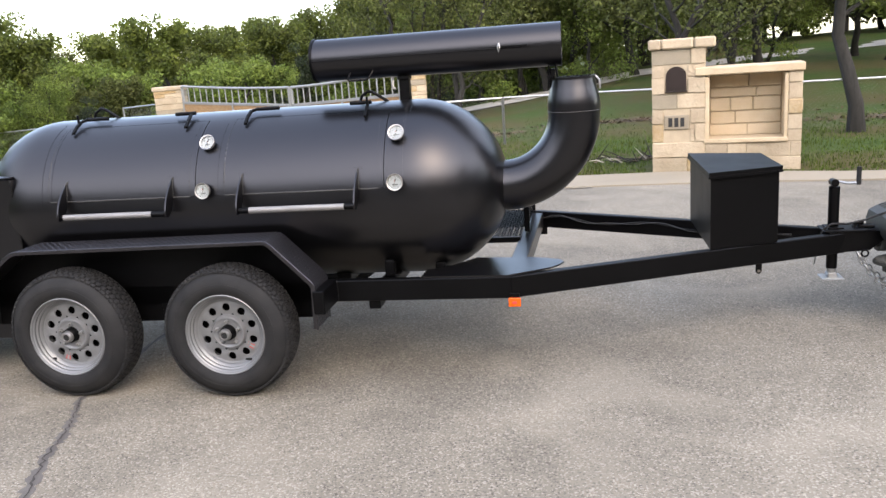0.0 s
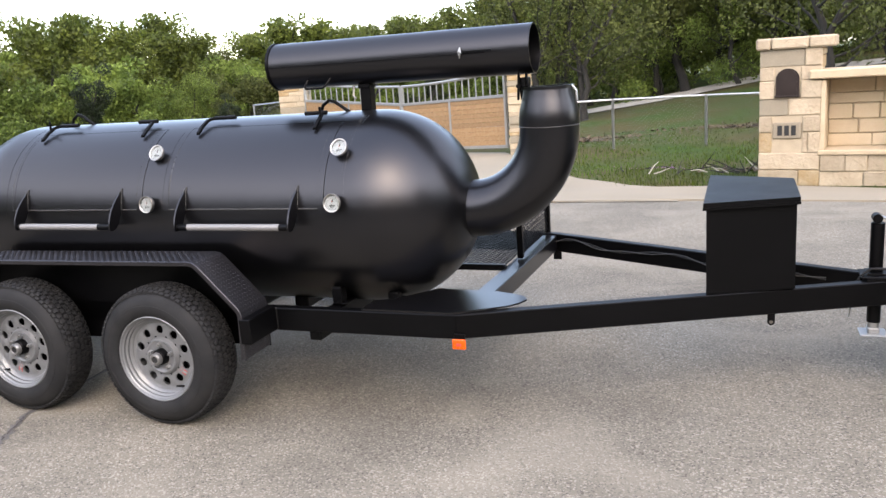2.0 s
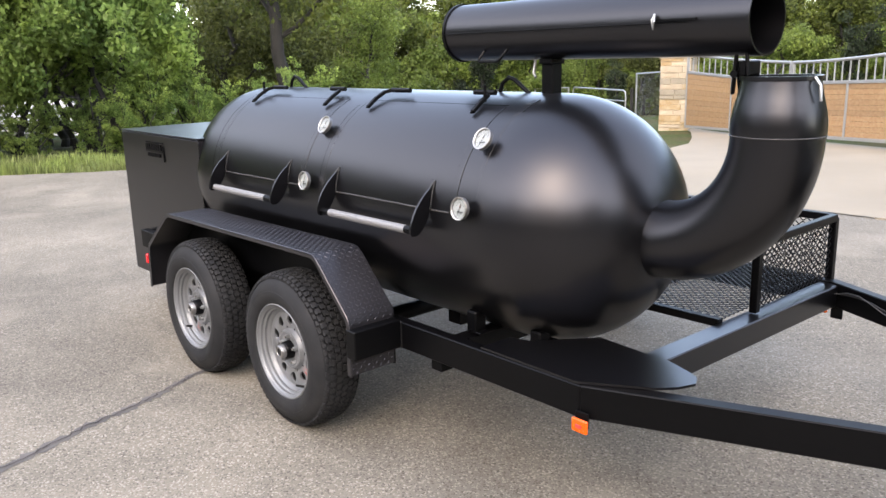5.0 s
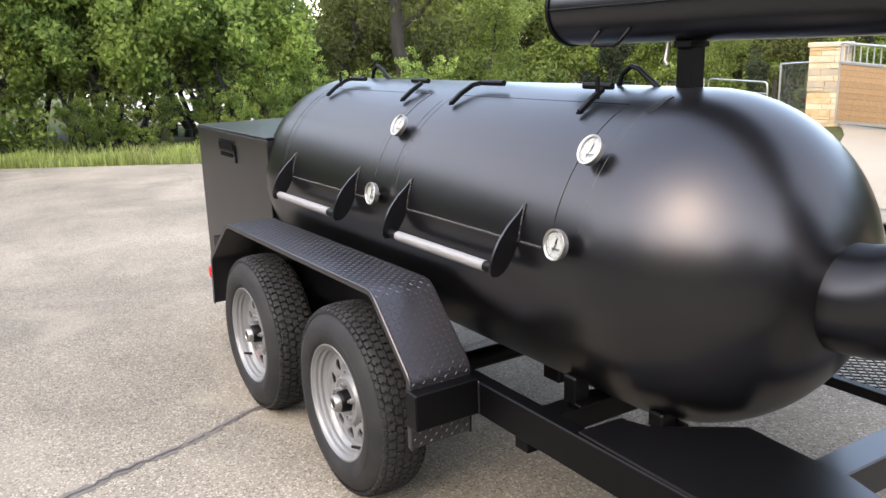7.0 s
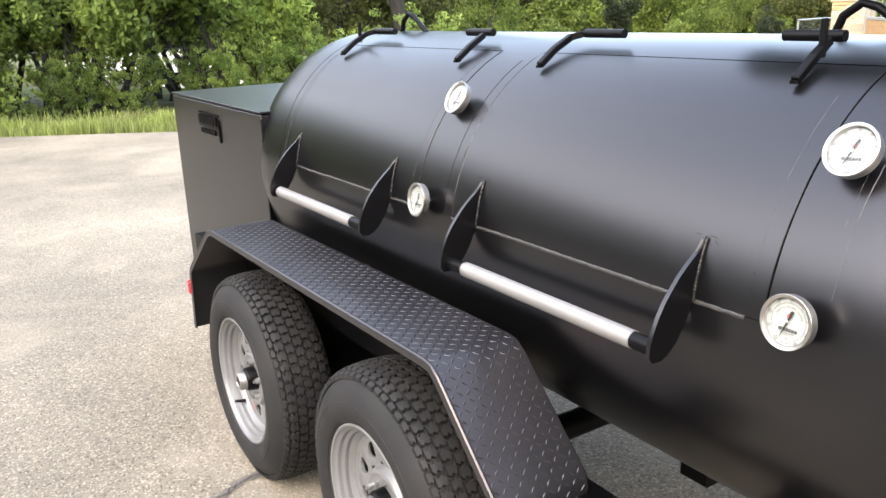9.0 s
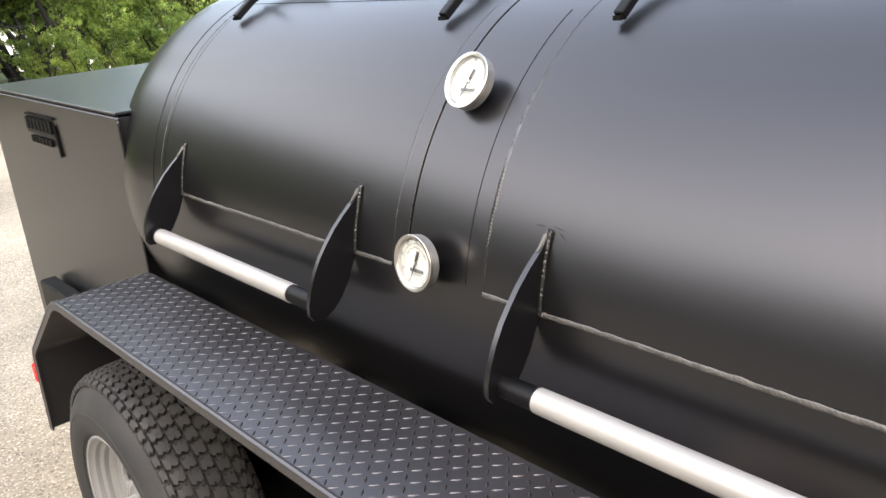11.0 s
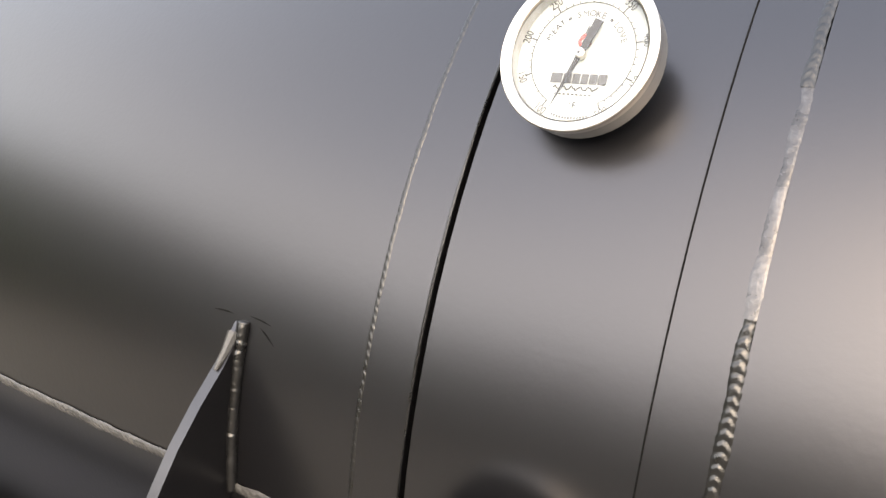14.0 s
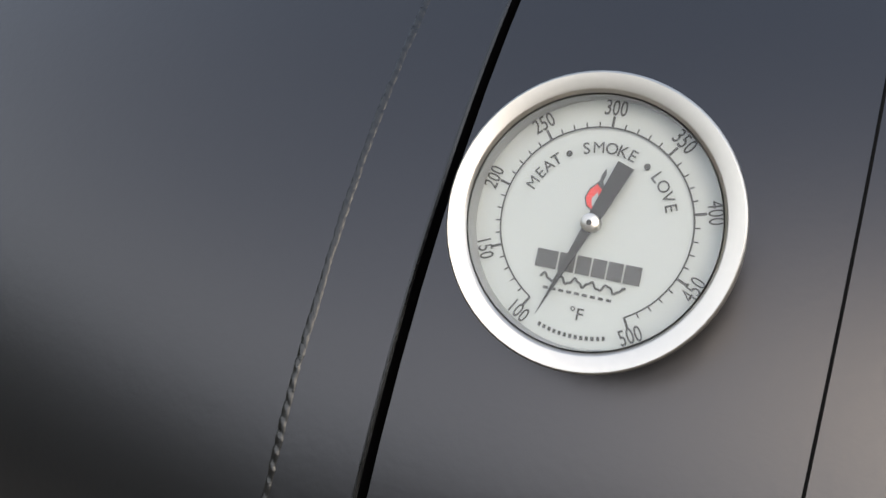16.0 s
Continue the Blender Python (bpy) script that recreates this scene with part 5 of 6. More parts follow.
stone_wall(mail, MO, MU, MW, 0.72, SW, GB, NZ0 - 0.03, 2, 12)
stone_wall(mail, MO, MU, MW, NS1 + 0.05, SW, NZ0 - 0.03, NZ1 + 0.02, 5, 13)
stone_wall(mail, MO + MU * SW, MW, -MU, 0.095, 0.60, GB, NZ1 + 0.02, 7, 14)
stone_wall(mail, MO + MU * 0.72, MW, -MU, 0.095, 0.60, NZ1 + 0.15, 1.50, 2, 15)
stone_wall(mail, MO + MW * 0.60, -MW, MU, 0.0, 0.505, GB, 1.50, 8, 16)
stone_wall(mail, MO + MW * 0.47, MU, MW, NS0 + 0.05, NS1, NZ0 + 0.03, NZ1, 5, 17, thick=0.06, mats=NICHE)
part("niche_side", mbox(NS1, NS1 + 0.05, -0.006, 0.50, NZ0, NZ1), NICHE, mail)
part("niche_side", mbox(NS0 - 0.01, NS0 + 0.05, -0.006, 0.50, NZ0, NZ1), NICHE, mail)
part("niche_sill", mbox(NS0 - 0.03, NS1 + 0.06, -0.03, 0.5, NZ0 - 0.03, NZ0 + 0.03), NICHE, mail)
part("niche_slab", mbox(NS0 - 0.14, SW + 0.02, -0.05, 0.64, NZ1 + 0.02, NZ1 + 0.13, 0.014), NICHE, mail, "sawn stone slab over the niche")
for a, b_ in ((-0.04, 0.13), (0.14, 0.56), (0.57, 0.85)):
    part("cap_stone", mbox(a, b_, -0.05, 0.66, 1.50, 1.64, 0.02), STONE, mail)
mb = B()
arch = [(0.195, 0.93), (0.195, 1.14)] + [(0.33 - 0.135 * math.cos(t), 1.14 + 0.125 * math.sin(t)) for t in np.linspace(0.2, math.pi - 0.2, 12)] + [(0.465, 1.14), (0.465, 0.93)]
mb.prism([MO + MU * s + Vector((0, 0, z)) - MW * 0.015 for s, z in arch], MW * 0.10)
mbx = part("mailbox", mb, BRONZE, mail, "dark bronze arched mailbox set in the stone")
mb2 = B().prism([MO + MU * (0.33 + (s - 0.33) * 0.82) + Vector((0, 0, 0.97 + (z - 0.93) * 0.84)) - MW * 0.024 for s, z in arch], MW * 0.012)
part("mailbox_door", mb2, BRONZE, mbx)
part("mailbox_lip", mbox(0.185, 0.475, -0.035, 0.02, 0.915, 0.935, 0.004), BRONZE, mbx)
pl = part("number_plate", mbox(0.17, 0.50, -0.012, 0.06, 0.40, 0.60, 0.01), CONC, mail, "pale carved plate with dark bars")
for k in range(3):
    part("plate_bar", mbox(0.225 + k * 0.08, 0.280 + k * 0.08, -0.018, -0.011, 0.44, 0.565, 0.002), INK, pl)

# ---- gate and its posts ----
GR, GL = Vector((-1.67, 12.5, 0)), Vector((-9.6, 17.75, 0))
gu = (GL - GR).normalized()
gw = Vector((-gu.y, gu.x, 0))


def stone_post(c, seed, z0, h, wd, turn):
    c = Vector((c[0], c[1], z0))
    p = thing("gate_post", c, "square cream limestone gate post with a stone cap", "gate post", "gate posts")
    pu, pw = Vector((math.cos(turn), math.sin(turn), 0)), Vector((-math.sin(turn), math.cos(turn), 0))
    m = Matrix((pu, pw, Vector((0, 0, 1)))).transposed()
    part("masonry_core", B().box(c + Vector((0, 0, h / 2 - 0.1)), (wd - 0.03, wd - 0.03, h + 0.16), m), MORTAR, p)
    for k, (a, b_) in enumerate(((pu, pw), (-pu, -pw), (-pw, pu), (pw, -pu))):
        o = c - a * (wd / 2) - b_ * (wd / 2)
        stone_wall(p, o - Vector((0, 0, c.z)), a, b_, 0.0 if k < 2 else 0.085, wd if k < 2 else wd - 0.085, z0, z0 + h, 15, seed + k, thick=0.08, rough=True)
    part("cap_stone", B().box(c + Vector((0, 0, h + 0.06)), (wd + 0.08, wd + 0.08, 0.12), m, 0.02), STONE, p)
    return p


stone_post((-1.46, 12.52), 31, -0.18, 1.52, 0.46, 0.22)
stone_post((-9.50, 17.9), 41, -0.66, 1.92, 0.80, 0.35)


def gate_leaf(s0, s1, zb, zp, zt):
    """A leaf from s0 to s1 along the gate line, with heights of foot, boards and top at both ends."""
    base = GR + gu * ((s0 + s1) / 2)
    g = thing("driveway_gate", (base.x, base.y, zb[0]), "steel gate leaf with cedar boards and a curved picket top, shut", "gate", "gate leaves")
    P = lambda s, z, d=0.0: GR + gu * s + gw * d + Vector((0, 0, z))
    mixz = lambda pair, s, e=1.0: pair[0] + (pair[1] - pair[0]) * (abs(s - s0) / abs(s1 - s0)) ** e
    fr = lambda a, b_, w=0.06, up=(0, 0, 1): part("gate_frame", B().beam(a, b_, w, w, 0.004, up=up), PAINTG, g)
    for i, s in enumerate((s0, s1)):
        fr(P(s, zb[i] + 0.03), P(s, zt[i]), up=tuple(gw))
    fr(P(s0, zb[0] + 0.06), P(s1, zb[1] + 0.06))
    fr(P(s0, zp[0]), P(s1, zp[1]))
    n = 16
    ss = [s0 + (s1 - s0) * k / n for k in range(n + 1)]
    top = lambda s: mixz(zt, s, 1.6)
    part("gate_top_rail", B().tube([P(s, top(s)) for s in ss], 0.030, 8), PAINTG, g)
    for k in range(1, n):
        part("picket", B().beam(P(ss[k], mixz(zp, ss[k]) + 0.02), P(ss[k], top(ss[k]) - 0.01), 0.022, 0.022, 0.002, up=tuple(gw)), PAINTG, g)
    rows, e0 = 10, s0 + 0.02 * (1 if s1 > s0 else -1)
    for k in range(rows):
        zs = [[zb[i] + 0.09 + ((zp[i] - 0.03) - (zb[i] + 0.09)) * f / rows for f in (k + 0.02, k + 0.98)] for i in (0, 1)]
        part("plank", B().prism([P(e0, zs[0][0], -0.014), P(s1, zs[1][0], -0.014), P(s1, zs[1][1], -0.014), P(e0, zs[0][1], -0.014)], gw * 0.028), CEDAR, g, smooth=0)
    sm = (s0 + s1) / 2
    fr(P(sm, mixz(zb, sm) + 0.08, 0.012), P(sm, mixz(zp, sm), 0.012), 0.05, up=tuple(gw))
    fr(P(sm, mixz(zb, sm) + 0.08, -0.012), P(sm, mixz(zp, sm), -0.012), 0.05, up=tuple(gw))


gate_leaf(3.72, 0.12, (-0.30, -0.10), (0.79, 0.95), (1.20, 1.43))
gate_leaf(3.80, 8.55, (-0.30, -0.52), (0.79, 0.92), (1.20, 1.36))

# ---- chain-link fences ----
def chain_fence(pts, h, group, wire=0.0022, pitch=0.075):
    z_at = lambda p: ground_z(p[0], p[1])
    f = thing("chain_link_fence", (*pts[0], z_at(pts[0])), "galvanised chain-link fence on round posts", "fence", group)
    mesh, gal = B(), STEEL
    for a, b_ in zip(pts, pts[1:]):
        A, Bv = Vector((*a, z_at(a))), Vector((*b_, z_at(b_)))
        ln = (Bv - A).length
        n = max(1, round(ln / 2.6))
        for k in range(n + 1):
            p = A.lerp(Bv, k / n)
            part("post", B().tube([p - Vector((0, 0, 0.05)), p + Vector((0, 0, h + 0.02))], 0.028, 10), gal, f)
        part("top_rail", B().tube([A + Vector((0, 0, h)), Bv + Vector((0, 0, h))], 0.021, 8), gal, f)
        d = (Bv - A).normalized()
        cols = int(ln / pitch)
        for k in range(-int(h / pitch), cols):
            for sgn in (0, 1):
                x0, x1, z0, z1 = k * pitch, k * pitch + h, 0.03, h
                if x0 < 0:
                    z0, x0 = z0 - x0, 0
                if x1 > ln:
                    z1, x1 = z1 - (x1 - ln), ln
                if sgn:
                    z0, z1 = h - z0 + 0.03, h - z1 + 0.03
                if x1 > x0:
                    mesh.tube([A + d * x0 + Vector((0, 0, z0)), A + d * x1 + Vector((0, 0, z1))], wire, 3, caps=False)
    tagged(part("mesh_wire", mesh, gal, f, smooth=0), kind="stuff")
    return f


chain_fence([(-1.22, 12.68), (0.24, 12.98), (1.95, 12.95), (5.2, 12.2), (9.5, 11.5), (16, 10.5)], 0.91, "fences", wire=0.0005)
chain_fence([(-10.2, 18.5), (-11.9, 19.4)], 1.55, "fences", pitch=0.1, wire=0.0014)
chain_fence([(-16.2, 21.4), (-30, 26)], 1.2, "fences", pitch=0.15)
pg = thing("pipe_gate", (-14, 20.5, ground_z(-14, 20.5)), "galvanised tube field gate with rounded corners", "gate")
pz = ground_z(-14, 20.5)
PG = lambda s, z: Vector((-12.5, 19.7, pz)) + Vector((-0.92, 0.38, 0)) * s + Vector((0, 0, z))
part("gate_frame", B().tube([PG(0, 0.15), PG(0, 0.95), PG(0.03, 1.08), PG(0.14, 1.13), PG(3.3, 1.13), PG(3.42, 1.08), PG(3.46, 0.95), PG(3.46, 0.15)], 0.026, 8, closed=True), STEEL, pg)
for z in (0.45, 0.80):
    part("gate_rail", B().tube([PG(0, z), PG(3.46, z)], 0.018, 8), STEEL, pg)
part("gate_post", B().tube([PG(-0.35, -0.05), PG(-0.35, 1.2)], 0.05, 10), BARK, pg)

# ---- trees ----
def leaf_cloud(b, c, rad, n, size, r, flat=0.8):
    for _ in range(n):
        while True:
            p = Vector((r.uniform(-1, 1), r.uniform(-1, 1), r.uniform(-1, 1)))
            if 0.15 < p.length < 1:
                break
        p = c + Vector((p.x * rad, p.y * rad, p.z * rad * flat))
        a = Vector((r.gauss(0, 1), r.gauss(0, 1), r.gauss(0, 0.7))).normalized()
        o = a.orthogonal().normalized()
        o = (o * math.cos(t := r.uniform(0, 6.28)) + a.cross(o) * math.sin(t)).normalized()
        q = a.cross(o)
        s = size * r.uniform(0.6, 1.3)
        b.add([p - o * s, p + q * s * 0.5 + a * s * 0.12, p + o * s, p - q * s * 0.5 + a * s * 0.12], [(0, 1, 2, 3)])


def make_tree(seed, h, spread, trunk_r, leaf, n_leaf, size, bare=0.3, label="", multi=1, group="oak trees", low=0.0, crook=0.0, clump=1.0, tilt=0.2):
    """A tree at the origin: trunk, limbs and a crown of leaf clumps."""
    r = random.Random(seed)
    t = thing("tree", (0, 0, 0), label, "tree", group)
    wood, tips = B(), []
    for mstem in range(multi):
        lean = Vector((r.uniform(-tilt, tilt), r.uniform(-tilt, tilt), 0)) * (1 + multi * 0.4)
        top = h * r.uniform(0.55, 0.7)
        base = Vector((r.uniform(-0.3, 0.3), r.uniform(-0.3, 0.3), -0.1)) * (1 if multi > 1 else 0) + Vector((0, 0, -0.15))
        st, rad = [], []
        cx, cy = 0.0, 0.0
        for k in range(8):
            f = k / 7
            cx, cy = cx + r.uniform(-crook, crook), cy + r.uniform(-crook, crook)
            st.append(base + Vector((cx, cy, 0)) + Vector((lean.x * f * top + r.uniform(-0.08, 0.08) * f * 2, lean.y * f * top + r.uniform(-0.08, 0.08) * f * 2, f * top)))
            rad.append(trunk_r * (1.25 if k == 0 else 1) * (1 - 0.6 * f))
        wood.tube(st, rad, 9)
        nl = r.randint(6, 9)
        for j in range(nl):
            f = bare + (1 - bare) * (j + 0.5) / nl
            i = min(6, int(f * 7))
            p0 = st[i].lerp(st[i + 1], f * 7 - i)
            az = 2.4 * j + r.uniform(-0.4, 0.4)
            ln = spread * r.uniform(0.55, 1.0) * (1.1 - 0.45 * f)
            pts, rr = [p0], [trunk_r * 0.42 * (1 - 0.5 * f)]
            d = Vector((math.cos(az), math.sin(az), r.uniform(0.15, 0.7)))
            for k in range(1, 6):
                d = (d + Vector((r.uniform(-0.35, 0.35), r.uniform(-0.35, 0.35), r.uniform(-0.15, 0.35)))).normalized()
                pts.append(pts[-1] + d * ln / 5)
                rr.append(rr[0] * (1 - k / 5.5))
                if k >= 2:
                    tips.append(pts[-1])
                    if r.random() < 0.75:
                        e = (d + Vector((r.uniform(-1, 1), r.uniform(-1, 1), r.uniform(-0.2, 0.6)))).normalized()
                        q = pts[-1] + e * ln * 0.28
                        wood.tube([pts[-1], (pts[-1] + q) / 2 + Vector((0, 0, 0.04)), q], [rr[k] * 0.7, rr[k] * 0.5, 0.006], 5)
                        tips.append(q)
            wood.tube(pts, rr, 6)
        tips.append(st[-1])
        for _ in range(4):
            q = st[-1] + Vector((r.uniform(-1, 1) * spread * 0.35, r.uniform(-1, 1) * spread * 0.35, r.uniform(0.1, 0.35) * h * (0.4 if group == "far wood" else 1.0)))
            wood.tube([st[-1], st[-1].lerp(q, 0.5) + Vector((0, 0, 0.1)), q], [rad[-1] * 0.7, rad[-1] * 0.4, 0.01], 5)
            tips += [q, st[-1].lerp(q, 0.6)]
    if low:
        for _ in range(int(low)):
            a = r.uniform(0, 6.28)
            tips.append(Vector((math.cos(a) * spread * r.uniform(0.2, 0.9), math.sin(a) * spread * r.uniform(0.2, 0.9), h * r.uniform(0.04, 0.3))))
    part("trunk", wood, BARK, t)
    crown = B()
    per = max(4, int(n_leaf / len(tips)))
    for p in tips:
        leaf_cloud(crown, p, spread * clump * r.uniform(0.16, 0.30), int(per * r.uniform(0.6, 1.4)), size, r)
    part("crown", crown, leaf, t, smooth=0)
    return t


def put_tree(proto, x, y, s, turn, zoff=0.0, sz=None):
    m = pose(x, y, ground_z(x, y) + zoff, 0, 0, turn) @ Matrix.Diagonal((s, s, sz or s, 1))
    c = copy_thing(proto, m)
    c.scale = (s, s, sz or s)
    return c


OAK = make_tree(1, 6.5, 2.8, 0.15, LEAF_A, 11000, 0.066, 0.35, "live oak with dark trunk and green spring crown", crook=0.25)
OAK2 = make_tree(2, 7.0, 3.0, 0.14, LEAF_C, 11000, 0.070, 0.3, "olive-green oak with a broad uneven crown", crook=0.25)
OAK3 = make_tree(21, 7.0, 3.0, 0.15, LEAF_A, 10000, 0.066, 0.45, "upright dark-trunked oak with forking limbs", crook=0.13, tilt=0.04)
ELM = make_tree(3, 6.0, 2.2, 0.08, LEAF_B, 13000, 0.046, 0.15, "young tree in bright fresh leaf", low=14, group="leafy trees", crook=0.15)
JUN = make_tree(4, 5.0, 1.7, 0.14, LEAF_D, 9500, 0.060, 0.05, "dense dark juniper reaching to the ground", low=16, group="junipers")
THIN = make_tree(5, 7.5, 3.6, 0.105, LEAF_C, 7500, 0.058, 0.22, "open oak with dark crooked trunk and twisting limbs", multi=2, crook=0.20)
BUSH = make_tree(6, 2.9, 1.5, 0.04, LEAF_T, 12000, 0.042, 0.05, "leafy green roadside thicket", multi=4, low=22, group="thicket", crook=0.12, clump=0.42)
WOODA = make_tree(7, 7.5, 3.6, 0.13, LEAF_A, 11500, 0.098, 0.1, "broad dense oak in the far wood", low=12, group="far wood", crook=0.25, clump=0.72)
WOODC = make_tree(8, 7.0, 3.6, 0.13, LEAF_C, 11500, 0.098, 0.1, "olive oak in the far wood", low=12, group="far wood", crook=0.25, clump=0.72)
WOODB = make_tree(9, 6.5, 3.2, 0.12, LEAF_B, 11500, 0.092, 0.1, "fresh green tree in the far wood", low=12, group="far wood", crook=0.2, clump=0.72)
BIGOAK = make_tree(31, 9.0, 4.0, 0.21, LEAF_A, 9000, 0.075, 0.45, "tall dark-trunked oak forking above the thicket", crook=0.10, tilt=0.03)
SAP = make_tree(33, 3.7, 1.6, 0.048, LEAF_T, 12500, 0.048, 0.34, "slender lime-green sapling with bare grey stems", multi=3, group="thicket", crook=0.10, clump=0.62)
BACK = make_tree(10, 7.5, 3.6, 0.15, LEAF_S, 6500, 0.26, 0.05, "unseen broad dense oak added across the road, leaf colour darkened", low=16, group="roadside oaks", crook=0.2)
EYE0 = Vector((2.2, -2.6))
r = random.Random(77)
protos = [OAK3, OAK, OAK2, ELM, JUN, THIN, BUSH, WOODA, WOODB, WOODC, BACK, BIGOAK, SAP]


def at_polar(proto, az_left, dist, s, zoff=0.0, sz=None):
    a = radians(90 + az_left)
    put_tree(proto, EYE0.x + dist * math.cos(a), EYE0.y + dist * math.sin(a), s, r.uniform(0, 360), zoff, sz)


# far wood across the valley
for k in range(26):
    az = -8 + k * 2.7 + r.uniform(-1, 1)
    s = r.uniform(1.0, 1.15) if 15 < az < 40 else r.uniform(1.2, 1.45)
    at_polar(r.choice([WOODA, WOODC, WOODC, WOODA, WOODB]), az, r.uniform(46, 56), s, -0.3)
for k in range(16):
    az = 8 + k * 3.2 + r.uniform(-1, 1)
    at_polar(r.choice([WOODB, WOODC, WOODA, ELM]), az, r.uniform(33, 40), r.uniform(0.62, 0.80) if az < 40 else r.uniform(0.9, 1.15), -0.4)
for az, d, s in ((21, 30, 0.78), (24.5, 31, 0.70), (17, 33, 0.72), (12, 30, 0.75), (34, 30, 0.50), (44, 28, 0.75)):
    at_polar(WOODB if d % 2 else JUN, az, d, s, -0.3)
for k in range(20):
    at_polar(r.choice([WOODA, WOODC]), 8 + k * 2.7, r.uniform(57, 63), r.uniform(1.15, 1.3) if 15 < 8 + k * 2.7 < 40 else 1.5, -0.3)
# wood behind the lawn
for k in range(26):
    az = -48 + k * 2.4 + r.uniform(-1, 1)
    at_polar(r.choice([WOODA, WOODC, WOODB, WOODA]), az, r.uniform(34, 46), r.uniform(1.05, 1.4), 0)
for k in range(8):
    at_polar(r.choice([OAK, OAK2]), -46 + k * 7 + r.uniform(-1, 1), r.uniform(29, 33), r.uniform(1.0, 1.25))
for az, d, s in ((-4.7, 21, 1.1), (13.4, 25, 0.95), (12.0, 27, 0.85), (10.4, 25, 1.0), (4.0, 33, 1.05), (2.5, 34, 1.0), (-10, 28, 1.1), (-27, 19, 1.0), (-22, 27, 1.0)):
    at_polar(THIN, az, d, s)
for k in range(22):
    at_polar(r.choice([WOODA, WOODC]), -50 + k * 2.8 + r.uniform(-1, 1), r.uniform(50, 60), r.uniform(1.3, 1.6))
at_polar(OAK3, -16.9, 15.2, 0.95)
for k in range(10):
    at_polar(r.choice([ELM, OAK2, ELM]), -45 + k * 5.6 + r.uniform(-1.5, 1.5), r.uniform(31, 35), r.uniform(0.9, 1.2))
# roadside thicket on the open side
for k in range(30):
    f = k / 29
    x, y = -13.4 + 4.4 * max(0, f - 0.5) * 2 + r.uniform(-0.4, 0.4), -9 + 24 * f + r.uniform(-0.4, 0.4)
    if y < 7.5:
        kind_, size_ = r.choice([BUSH, ELM, BUSH]), r.uniform(0.85, 1.2)
        if 0 < y < 4.8:
            put_tree(BUSH, x + 0.2, y, size_ * 0.40, r.uniform(0, 360))
            put_tree(SAP, x - 0.5, y + r.uniform(-0.3, 0.3), size_ * 1.25, r.uniform(0, 360))
        else:
            put_tree(BUSH if y > 4.2 else kind_, x - 0.2, y, size_ * (0.62 if y > 4.2 else 1.0), r.uniform(0, 360))
for k in range(20):
    f = k / 19
    x, y = -16.2 + 4.4 * max(0, f - 0.5) * 2 + r.uniform(-0.8, 0.8), -11 + 28 * f
    if y < 9 and not 5.2 < y < 8.4:
        kind_ = r.choice([SAP, SAP, OAK2] if 0 < y < 5.2 else [OAK, ELM, ELM, OAK2, JUN])
        put_tree(kind_, x, y, r.uniform(0.85, 1.15) * (1.7 if kind_ is SAP else 1.0), r.uniform(0, 360))
for x, y, s_ in ((-18.5, 6.2, 0.9), (-19.5, 8.9, 1.0), (-18.6, 11.6, 0.95), (-19.0, 14.5, 1.0)):
    put_tree(r.choice([ELM, WOODB, OAK2]), x, y, s_, r.uniform(0, 360))
for k in range(11):
    put_tree(r.choice([WOODA, WOODB, WOODC]), -39 + r.uniform(-2, 2), -12 + 3.4 * k, r.uniform(1.0, 1.3), r.uniform(0, 360))
for x, y, s_, a_ in ((-14.0, 8.6, 1.0, 40), (-15.5, 4.4, 0.9, 150), (-14.6, 0.6, 0.95, 260)):
    put_tree(BIGOAK, x, y, s_, a_)
# unseen trees across the road behind the viewer, added to darken the tank's reflections
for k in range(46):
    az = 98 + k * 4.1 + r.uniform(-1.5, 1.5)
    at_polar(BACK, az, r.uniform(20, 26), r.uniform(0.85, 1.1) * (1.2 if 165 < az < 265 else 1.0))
for i, p in enumerate(protos):
    a = radians(90 + 30 + 4 * i)
    p.location = (EYE0.x + 60 * math.cos(a), EYE0.y + 60 * math.sin(a), ground_z(EYE0.x + 60 * math.cos(a), EYE0.y + 60 * math.sin(a)))

# ---- pale yard and parked van seen through the thicket ----
YARD = material("pale_caliche", (0.46, 0.43, 0.37), 0.95, vary=0.2, scale=1.0, fine=20, bump=0.4)
strip("pale_yard", [(-9, -36, -25), (-4, -35.5, -25.2), (0, -35, -24.6), (4, -35.4, -24.8), (8, -35.2, -24.4), (12, -35.6, -25), (16, -36, -25.6)], YARD, 0.0, "pale caliche yard behind the thicket", "yard")
VPAINT = material("white_van_paint", (0.78, 0.78, 0.77), 0.3, vary=0.05, coat=0.6)
VGLASS = material("tinted_van_glass", (0.012, 0.014, 0.016), 0.06, vary=0.1)
VLAMP = material("red_tail_lamp", (0.42, 0.02, 0.02), 0.25, vary=0.1)


